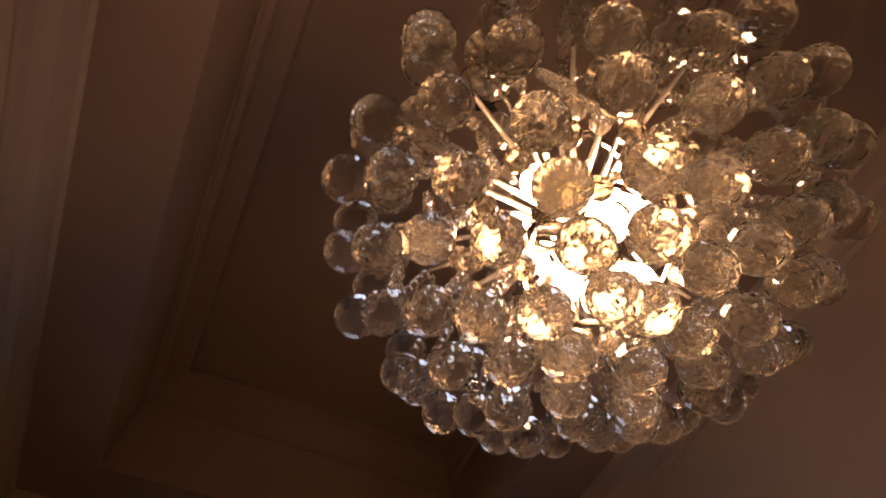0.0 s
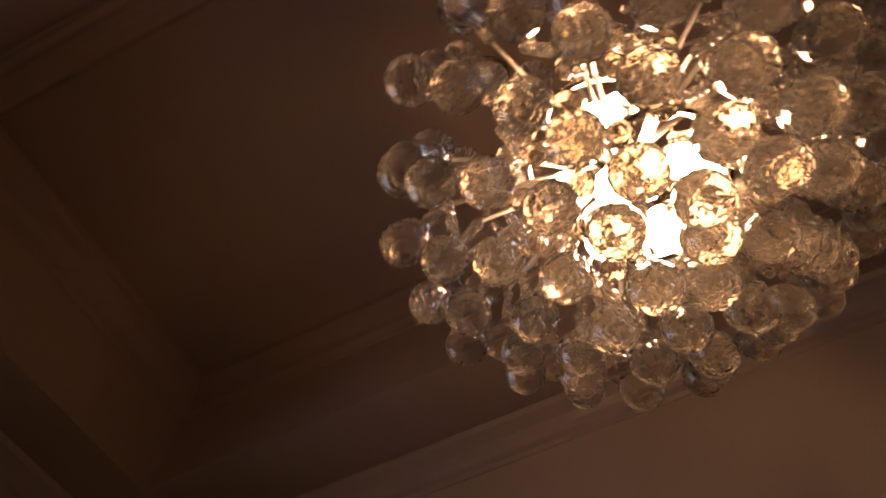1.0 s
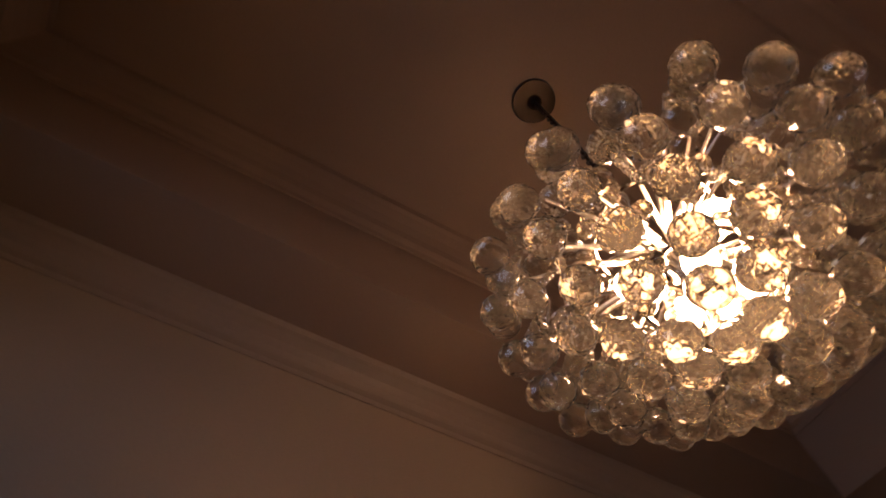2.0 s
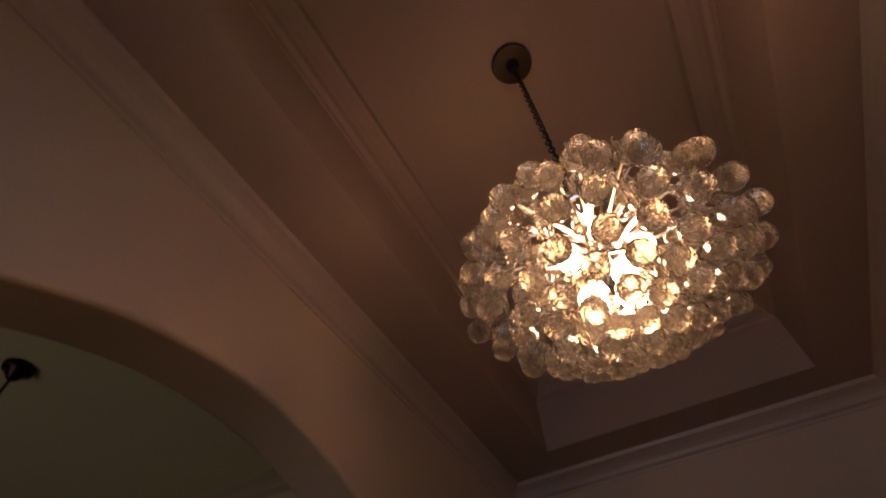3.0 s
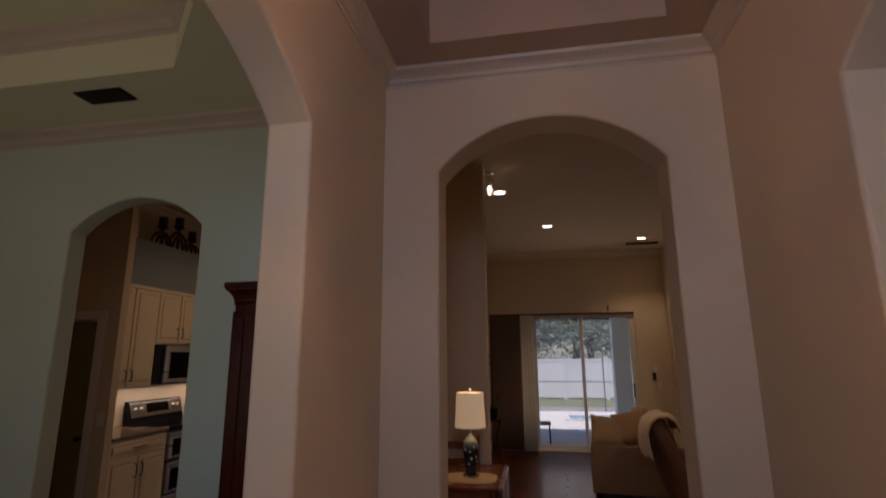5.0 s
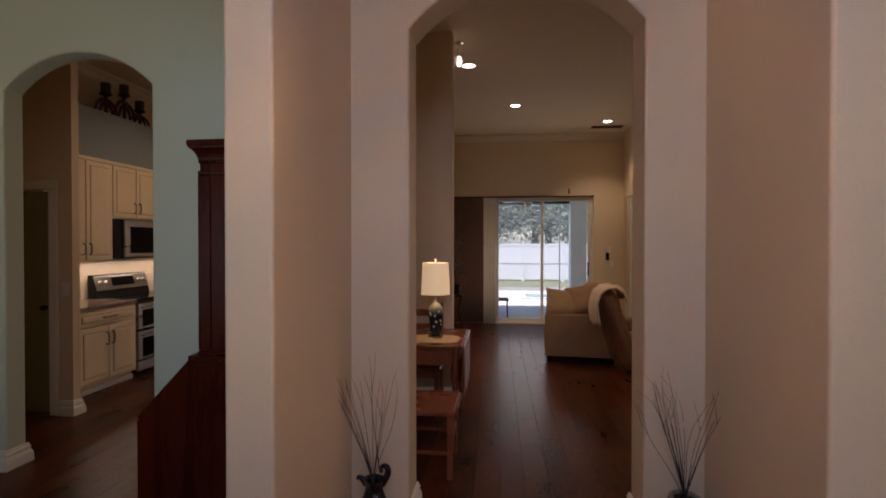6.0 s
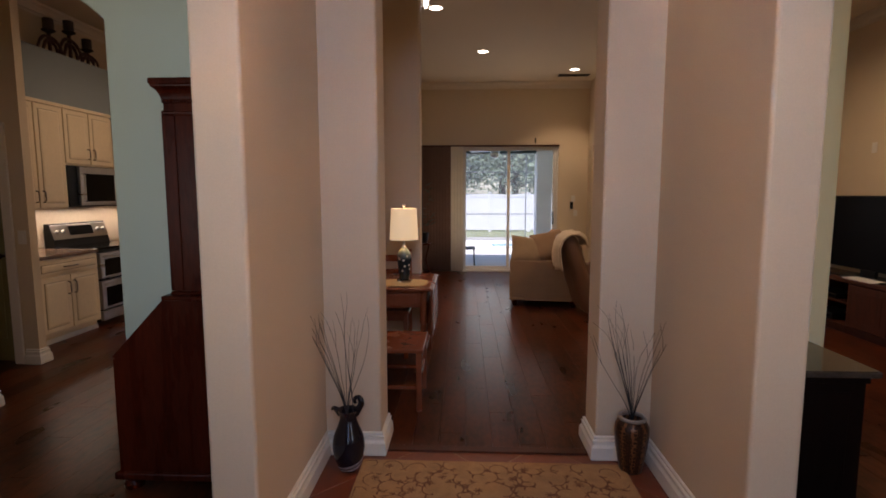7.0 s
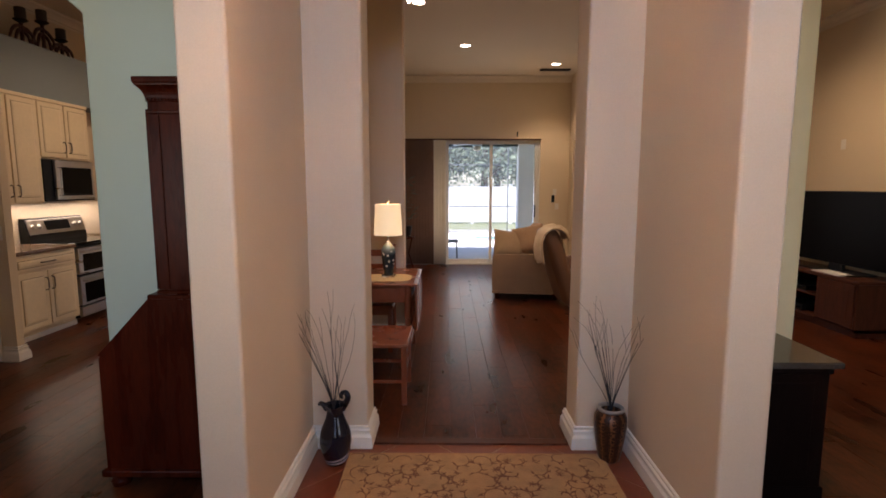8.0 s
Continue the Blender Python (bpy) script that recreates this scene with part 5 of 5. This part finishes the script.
def sliding_door():
    th = tagged(thing("door_2", "white framed sliding glass door to the patio", "door"), kind="structure")
    part("head_track", B(-0.92, 1.755, YN + 0.03, YN + 0.15, 2.411, 2.449, bevel=0.004), TRIM, th)
    part("sill_track", B(-0.92, 1.755, YN + 0.03, YN + 0.15, -0.004, 0.03, bevel=0.004), TRIM, th)
    for k, (x0, x1, d) in enumerate(((-0.92, -0.04, 0.05), (-0.10, 0.83, 0.095), (0.77, 1.70, 0.05))):
        p = part("sliding_panel", B(x0, x0 + 0.042, YN + d, YN + d + 0.035, 0.03, 2.41, bevel=0.004), TRIM, th)
        part("stile", B(x1 - 0.042, x1, YN + d, YN + d + 0.035, 0.03, 2.41, bevel=0.004), TRIM, p)
        part("rail", B(x0 + 0.042, x1 - 0.042, YN + d, YN + d + 0.035, 0.03, 0.10), TRIM, p)
        part("rail", B(x0 + 0.042, x1 - 0.042, YN + d, YN + d + 0.035, 2.385, 2.41), TRIM, p)
        g = part("pane", B(x0 + 0.042, x1 - 0.042, YN + d + 0.014, YN + d + 0.020, 0.10, 2.385), PANE, p, "clear glass pane")
        g.visible_shadow = False
    part("jamb", B(1.70, 1.755, YN + 0.03, YN + 0.15, 0.03, 2.41, bevel=0.004), TRIM, th)
    part("handle", B(1.655, 1.68, YN + 0.02, YN + 0.05, 0.95, 1.20, bevel=0.006), BLACKP, th, "black pull handle")


sliding_door()
FABRIC_D = surface("brown_drape_fabric", (0.15, 0.085, 0.058), 0.9, grain=260, vary=0.15, big=6, bump=0.5)
FABRIC_L = surface("ivory_vane_fabric", (0.72, 0.65, 0.50), 0.8, grain=260, vary=0.08, big=6, bump=0.3)


def hanging_vanes():
    th = thing("vertical_blind", "stacked ivory and brown vertical blind vanes at the sliding door", "blind")
    part("head_rail", B(-0.92, 1.755, YN - 0.045, YN - 0.002, 2.455, 2.482, bevel=0.004), TVWOOD, th)
    n = 14
    for k in range(n):
        x = -0.915 + 0.058 * k
        dark = x < -0.37
        bm = bmesh.new()
        cols = []
        for j in range(6):
            u = j / 5
            bow = 0.008 * math.sin(math.pi * u)
            a = radians(38)
            px, py = x + 0.085 * u * math.cos(a) - bow * math.sin(a), YN - 0.055 + 0.052 * u * math.sin(a) * 0.8 - bow * math.cos(a)
            cols.append([bm.verts.new((px, py, z)) for z in (0.02, 0.8, 1.6, 2.455)])
        for c0, c1 in zip(cols, cols[1:]):
            for i in range(3):
                bm.faces.new((c0[i], c1[i], c1[i + 1], c0[i + 1]))
        v = part("vane", bm, FABRIC_D if dark else FABRIC_L, th, "brown vane" if dark else "ivory vane", True)
        md = v.modifiers.new("thickness", "SOLIDIFY")
        md.thickness = 0.0015


hanging_vanes()


def glazed_door():
    th = tagged(thing("door_3", "white glazed side door with divided panes", "door"), kind="structure")
    x0, x1, y0, y1 = 2.36, 2.40, 8.76, 9.61
    part("stile", B(x0, x1, y0, y0 + 0.12, 0.01, 2.43, bevel=0.004), TRIM, th)
    part("stile", B(x0, x1, y1 - 0.12, y1, 0.01, 2.43, bevel=0.004), TRIM, th)
    part("rail", B(x0, x1, y0 + 0.12, y1 - 0.12, 0.01, 0.30), TRIM, th)
    part("rail", B(x0, x1, y0 + 0.12, y1 - 0.12, 2.30, 2.43), TRIM, th)
    for z in (0.80, 1.30, 1.80):
        part("glazing_bar", B(x0, x1, y0 + 0.12, y1 - 0.12, z - 0.012, z + 0.012), TRIM, th)
    for z0, z1 in ((0.30, 0.788), (0.812, 1.288), (1.312, 1.788), (1.812, 2.30)):
        part("pane", B(x0 + 0.017, x0 + 0.023, y0 + 0.12, y1 - 0.12, z0, z1), PANE, th, "clear glass pane").visible_shadow = False


glazed_door()


def front_door():
    th = tagged(thing("door_4", "glazed entrance door behind the camera, with an added transom", "door"), kind="structure")
    part("stile", B(-0.42, -0.30, YS - 0.10, YS - 0.05, 0.0, 2.4), TRIM, th)
    part("stile", B(0.46, 0.58, YS - 0.10, YS - 0.05, 0.0, 2.4), TRIM, th)
    part("rail", B(-0.30, 0.46, YS - 0.10, YS - 0.05, 0.0, 0.25), TRIM, th)
    part("rail", B(-0.30, 0.46, YS - 0.10, YS - 0.05, 2.28, 2.4), TRIM, th)
    part("pane", B(-0.30, 0.46, YS - 0.08, YS - 0.07, 0.25, 2.28), PANE, th, "clear glass pane").visible_shadow = False
    # The transom is added above the door to carry the raised daylight.
    part("added_transom_rail", B(-0.42, 0.58, YS - 0.12, YS - 0.03, 2.4, 2.46), TRIM, th)
    part("added_transom_rail", B(-0.42, 0.58, YS - 0.12, YS - 0.03, 3.13, 3.18), TRIM, th)
    part("added_transom_pane", B(-0.42, 0.58, YS - 0.10, YS - 0.09, 2.46, 3.13), PANE, th, "clear glass pane").visible_shadow = False


front_door()


def sparkle_pendant():
    """A small hanging lamp of glass rods beside the wall end."""
    th = thing("pendant_lamp", "small pendant lamp of clear glass rods", "lamp", m=pose(-0.465, 5.22, 0))
    part("canopy", lathe(bmesh.new(), [(0.03, 3.635), (0.045, 3.64), (0.045, 3.658)], 20), CHROME, th, "", True)
    part("cord", tube(bmesh.new(), [(0, 0, 3.64), (0, 0, 3.56)], 0.003, 6), CHROME, th)
    for k in range(7):
        a = 6.28 * k / 7
        part("glass_rod", tube(bmesh.new(), [(0.035 * math.cos(a), 0.035 * math.sin(a), 3.57), (0.045 * math.cos(a), 0.045 * math.sin(a), 3.42)], 0.006, 8), CRYSTAL, th, "clear glass rod")
    part("bulb", lathe(bmesh.new(), [(0.004, 3.40), (0.014, 3.41), (0.018, 3.45), (0.010, 3.50)], 16), CANGLOW, th, "glowing bulb", True)


sparkle_pendant()


def potted_plant():
    rnd = random.Random(4)
    th = thing("potted_plant", "dark leafy potted plant on a tall stand", "plant", m=pose(-0.80, 8.6, 0))
    part("stand_top", lathe(bmesh.new(), [(0.02, 0.66), (0.17, 0.67), (0.17, 0.69), (0.02, 0.70)], 24), MAHOG, th, "", True)
    for k in range(3):
        a = 6.28 * k / 3
        part("stand_leg", tube(bmesh.new(), [(0.18 * math.cos(a), 0.18 * math.sin(a), 0), (0.06 * math.cos(a), 0.06 * math.sin(a), 0.4), (0.12 * math.cos(a), 0.12 * math.sin(a), 0.67)], 0.012, 8), MAHOG, th, "", True)
    part("pot", lathe(bmesh.new(), [(0.08, 0.70), (0.10, 0.72), (0.12, 0.86), (0.13, 0.88), (0.11, 0.87)], 24), BLACKP, th, "dark pot", True)
    lm = surface("dark_leaf", (0.025, 0.04, 0.015), 0.5, grain=60, vary=0.3, bump=0.1, per_object=0.4)
    for k in range(46):
        a, h = rnd.uniform(0, 6.28), rnd.uniform(0.95, 1.75)
        r = rnd.uniform(0.03, 0.16)
        p = Vector((r * math.cos(a), r * math.sin(a), h))
        d = Vector((math.cos(a), math.sin(a), rnd.uniform(-0.5, 0.7))).normalized()
        s = d.cross(Vector((0, 0, 1))).normalized()
        bm = bmesh.new()
        ln = rnd.uniform(0.09, 0.16)
        ring = [p, p + d * ln * 0.35 + s * 0.028, p + d * ln * 0.7 + s * 0.022, p + d * ln - Vector((0, 0, 0.02)), p + d * ln * 0.7 - s * 0.022, p + d * ln * 0.35 - s * 0.028]
        vs = [bm.verts.new(v) for v in ring]
        mid = [bm.verts.new(p + d * ln * q - Vector((0, 0, 0.010))) for q in (0.35, 0.7)]
        for f in ((0, 1, 6), (0, 6, 5), (1, 2, 7, 6), (6, 7, 4, 5), (2, 3, 7), (7, 3, 4)):
            bm.faces.new([(vs + mid)[i] for i in f])
        part("leaf", bm, lm, th)
    part("trunk", tube(bmesh.new(), [(0, 0, 0.85), (0.01, 0, 1.2), (0, 0.01, 1.7)], [0.012, 0.009, 0.004], 8), TWIG, th)


potted_plant()

# ---- outside: patio, pool, fence, trees ----
CONC = surface("patio_concrete", (0.42, 0.41, 0.38), 0.85, grain=60, vary=0.12, big=1.2, bump=0.3)
GRASS = surface("lawn_grass", (0.15, 0.17, 0.085), 0.95, grain=80, vary=0.35, big=2, bump=0.8)
WHITEV = surface("white_vinyl", (0.76, 0.77, 0.78), 0.5, grain=40, vary=0.04, bump=0.04)
ALUM = surface("grey_aluminium", (0.10, 0.11, 0.12), 0.5, grain=60, vary=0.04, bump=0.0)
BARK = surface("bark", (0.10, 0.075, 0.055), 0.95, grain=30, vary=0.4, bump=1.0)
LEAFM = surface("oak_leaf", (0.16, 0.21, 0.14), 0.6, grain=4, vary=0.5, big=0.8, bump=0.0, spec=0.3)
structure("ground", B(-300, 300, -300, 600, -0.5, -0.21), GRASS, "sunlit lawn reaching the horizon", "ground")
structure("patio", B(-6, 7, YN + 0.18, 12.4, -0.2, -0.03), CONC, "pale concrete patio deck outside the sliding door", "pavement")
structure("pool_deck", B(-14, 15, 12.4, 18.8, -0.2, -0.05), CONC, "pale concrete pool deck", "pavement")


def pool():
    m, nt, b = nodes_of("pool_water")
    N, L = nt.nodes.new, nt.links.new
    b.inputs["Base Color"].default_value, b.inputs["Roughness"].default_value = (0.06, 0.22, 0.30, 1), 0.05
    ns, bp = N("ShaderNodeTexNoise"), N("ShaderNodeBump")
    ns.inputs["Scale"].default_value = 6
    bp.inputs["Strength"].default_value, bp.inputs["Distance"].default_value = 0.4, 0.02
    L(ns.outputs["Fac"], bp.inputs["Height"])
    L(bp.outputs[0], b.inputs["Normal"])
    structure("water", B(0.80, 6.5, 15.1, 16.3, -0.049, -0.042), m, "pale blue pool water", "water")
    structure("pool_coping", B(0.65, 6.65, 14.95, 15.1, -0.05, -0.02, bevel=0.01), CONC, "concrete pool coping", "pavement")


pool()


def lanai():
    th = thing("screen_enclosure", "grey aluminium screen enclosure round the pool deck", "screen enclosure")
    for x in (-5.0, -2.65, -0.30, 2.03, 4.38, 6.7):
        part("post", B(x - 0.016, x + 0.016, 17.4, 17.45, -0.05, 3.3), ALUM, th)
    for z in (0.87, 2.30):
        part("rail", B(-6, 7, 17.41, 17.44, z - 0.014, z + 0.014), ALUM, th)
    mesh_m = surface("insect_screen", (0.12, 0.125, 0.13), 0.9, grain=200, vary=0.05, bump=0.0)
    mesh_m.node_tree.nodes["Principled BSDF"].inputs["Alpha"].default_value = 0.22
    part("screen_mesh", B(-6, 7, 17.424, 17.426, -0.05, 3.25), mesh_m, th, "fine pale insect screen")
    part("top_rail", B(-6, 7, 17.40, 17.45, 3.25, 3.3), ALUM, th)


lanai()
structure("column_patio", B(1.62, 1.98, 11.9, 12.25, -0.03, 2.75, bevel=0.01), surface("stucco", (0.76, 0.78, 0.77), 0.9, grain=90, vary=0.06, bump=0.7), "pale stucco patio column", "column")
structure("ceiling_patio", B(-6, 7, YN + 0.18, 12.3, 2.62, 2.75), surface("patio_ceiling_paint", (0.62, 0.68, 0.70), 0.8, bump=0.2), "painted patio ceiling", "ceiling")
structure("beam_patio", B(-6, 7, 12.05, 12.29, 2.50, 2.617, bevel=0.01), surface("dark_green_paint", (0.020, 0.045, 0.035), 0.6, grain=60, vary=0.2, bump=0.1), "dark green patio beam", "beam")


def patio_fan():
    pale = surface("pale_blue_enamel", (0.45, 0.55, 0.60), 0.5, grain=40, vary=0.06, bump=0.03)
    th = thing("ceiling_fan", "pale blue patio ceiling fan with a frosted light", "fan", m=pose(0.60, 11.3, 2.617))
    part("canopy", lathe(bmesh.new(), [(0.02, -0.06), (0.05, -0.05), (0.07, -0.02), (0.07, 0.0)], 24), pale, th, "", True)
    part("hub", lathe(bmesh.new(), [(0.05, -0.17), (0.10, -0.16), (0.12, -0.12), (0.11, -0.08), (0.02, -0.058)], 28), pale, th, "", True)
    part("light_globe", lathe(bmesh.new(), [(0.01, -0.27), (0.06, -0.26), (0.09, -0.22), (0.08, -0.18), (0.05, -0.171)], 24), PLASTIC, th, "frosted glass light", True)
    for k in range(5):
        blade = part("blade", B(0.14, 0.60, -0.065, 0.065, -0.006, 0.006, bevel=0.004), pale, th)
        blade.matrix_basis = pose(0, 0, -0.115, 0, 0, 72 * k + 10) @ Matrix.Rotation(radians(12), 4, "X")
        part("bracket", B(0.09, 0.20, -0.02, 0.02, -0.012, -0.006, bevel=0.002), pale, blade)


patio_fan()


def fence():
    th = thing("fence", "white vinyl privacy fence behind the pool", "fence")
    y = 24.0
    for k in range(22):
        x = -19 + 1.83 * k
        part("post", B(x - 0.065, x + 0.065, y - 0.065, y + 0.065, -0.21, 1.62), WHITEV, th)
        part("post_cap", B(x - 0.08, x + 0.08, y - 0.08, y + 0.08, 1.62, 1.66), WHITEV, th)
        part("panel", B(x + 0.066, x + 1.764, y - 0.02, y + 0.02, -0.12, 1.50), WHITEV, th)
        part("top_rail", B(x + 0.066, x + 1.764, y - 0.035, y + 0.035, 1.45, 1.56), WHITEV, th)


fence()


def tree(x, y, h, seed):
    rnd = random.Random(seed)
    th = thing("tree", "tall leafy tree behind the white fence", "tree", "trees behind the fence", pose(x, y, -0.21))
    part("trunk", tube(bmesh.new(), [(0, 0, 0), (rnd.uniform(-0.2, 0.2), 0, h * 0.3), (rnd.uniform(-0.4, 0.4), 0.1, h * 0.6), (rnd.uniform(-0.5, 0.5), 0, h * 0.95)], [0.26, 0.2, 0.13, 0.03], 10), BARK, th, "", True)
    blobs = []
    for k in range(13):
        a = rnd.uniform(0, 6.28)
        z = h * rnd.uniform(0.22, 1.0)
        r = h * 0.30 * (1.05 - abs(z / h - 0.5))
        tip = Vector((r * math.cos(a), r * math.sin(a), z))
        part("limb", tube(bmesh.new(), [(0, 0, z * 0.75), tip * 0.6 + Vector((0, 0, z * 0.35)), tip], [0.07, 0.04, 0.012], 6), BARK, th)
        blobs.append((tip, h * rnd.uniform(0.09, 0.16)))
    verts, faces = [], []
    for c, r in blobs:
        for _ in range(420):
            d = Vector((rnd.gauss(0, 1), rnd.gauss(0, 1), rnd.gauss(0, 0.8)))
            p = c + d * r * 0.62
            s = rnd.uniform(0.06, 0.15)
            u = Vector((rnd.gauss(0, 1), rnd.gauss(0, 1), rnd.gauss(0, 1))).normalized()
            w = u.orthogonal().normalized()
            i = len(verts)
            verts += [p - u * s, p + w * s * 0.55, p + u * s, p - w * s * 0.55]
            faces.append((i, i + 1, i + 2, i + 3))
    me = bpy.data.meshes.new("crown")
    me.from_pydata([tuple(v) for v in verts], [], faces)
    me.materials.append(LEAFM)
    cr = new("crown", me)
    cr.parent = th


for k in range(13):
    tree(-10.5 + 1.75 * k + 0.5 * math.sin(3 * k), 31.5 + 2.0 * math.sin(5.1 * k), 9.5 + 2.0 * math.sin(7.7 * k + 1), 40 + k)


def patio_chair():
    th = thing("patio_chair", "dark metal patio chair on the deck", "chair", m=pose(-0.08, 10.78, -0.03))
    part("seat", B(-0.25, 0.25, -0.25, 0.25, 0.40, 0.425, bevel=0.008), IRON, th)
    for x in (-0.23, 0.23):
        for y in (-0.23, 0.23):
            part("leg", tube(bmesh.new(), [(x, y, 0.0), (x * 0.95, y * 0.95, 0.41)], 0.012, 8), IRON, th, "", True)
    for k in range(5):
        part("back_bar", tube(bmesh.new(), [(-0.24, -0.2 + 0.1 * k, 0.41), (-0.30, -0.2 + 0.1 * k, 0.85)], 0.008, 6), IRON, th, "", True)


patio_chair()

# ---- floors: tiles and planks ----
plank_of = {}


def plank(parent, x, y, w, l, along="y"):
    key = (round(w, 3), round(l, 3), along)
    if key not in plank_of:
        hw, hl = (w / 2, l / 2) if along == "y" else (l / 2, w / 2)
        plank_of[key] = mesh_of("plank", B(-hw, hw, -hl, hl, -0.012, 0.0, bevel=0.0007, segs=1), PLANK)
    ob = new("plank", plank_of[key])
    ob.parent, ob.location = parent, (x, y, 0)


def planks(name, x0, x1, y0, y1, label, w=0.165, l=1.22):
    fl = structure(name, B(x0, x1, y0, y1, -0.0118, -0.0115), surface(name + "_joint", (0.018, 0.010, 0.007), 0.9, bump=0.1), label, "floor")
    rnd = random.Random(len(name))
    x, k = x0, 0
    while x < x1 - 0.02:
        ww = min(w, x1 - x)
        y = y0 - l * ((k * 0.37) % 1)
        while y < y1:
            a, b = max(y, y0), min(y + l, y1)
            if b - a > 0.03:
                plank(fl, x + ww / 2, (a + b) / 2, ww - 0.001, round(b - a, 3) - 0.001)
            y += l
        x, k = x + w, k + 1


planks("floor_living", -1.04, 2.32, 2.80, YN + 0.02, "dark walnut plank floor of the living room")
planks("floor_dining", -5.0, -1.06, 0.6, 6.4, "dark walnut plank floor of the dining room and kitchen")
planks("floor_study", 2.324, 4.75, 1.6, 7.4, "dark walnut plank floor of the side room")
planks("floor_study_side", 1.19, 2.322, 1.6, 2.796, "dark walnut plank floor of the side room")
structure("floor_rest", B(-5.0, -1.06, -1.2, 0.598, -0.011, -0.001), PLANK, "dark walnut floor", "floor")
structure("floor_rest_study", B(1.19, 4.75, -1.2, 1.598, -0.011, -0.001), PLANK, "dark walnut floor", "floor")
structure("floor_rest_living", B(2.322, 4.75, 7.402, YN, -0.011, -0.001), PLANK, "dark walnut floor", "floor")
structure("floor_rest_kitchen", B(-5.0, -1.06, 6.402, 8.9, -0.011, -0.001), PLANK, "dark walnut floor", "floor")


def tiles():
    """Terracotta tiles laid at 45 degrees, clipped to the foyer."""
    fl = structure("floor_foyer", B(XLO, XRO, -1.15, 2.735, -0.0118, -0.0015), GROUT, "reddish tile foyer floor laid diagonally", "floor")
    s, g = 0.46, 0.006
    for i in range(-10, 11):
        for j in range(-10, 11):
            cx, cy = 0.08 + (i - j) * s * 0.7071, 0.9 + (i + j) * s * 0.7071
            h = (s - g) * 0.7071
            poly = [(cx, cy - h), (cx + h, cy), (cx, cy + h), (cx - h, cy)]
            for ax, lim, sign in ((0, XLO, 1), (0, XRO, -1), (1, -1.15, 1), (1, 2.733, -1)):
                out = []
                for p, q in zip(poly, poly[1:] + poly[:1]):
                    ip, iq = (p[ax] - lim) * sign >= 0, (q[ax] - lim) * sign >= 0
                    if ip:
                        out.append(p)
                    if ip != iq:
                        f = (lim - p[ax]) / (q[ax] - p[ax])
                        out.append((p[0] + f * (q[0] - p[0]), p[1] + f * (q[1] - p[1])))
                poly = out
                if len(poly) < 3:
                    break
            if len(poly) < 3:
                continue
            bm = bmesh.new()
            f = bm.faces.new([bm.verts.new((x, y, 0.0)) for x, y in poly])
            e = bmesh.ops.extrude_face_region(bm, geom=[f])
            bmesh.ops.translate(bm, verts=[v for v in e["geom"] if isinstance(v, bmesh.types.BMVert)], vec=(0, 0, -0.008))
            part("tile", bm, TILE, fl)


tiles()
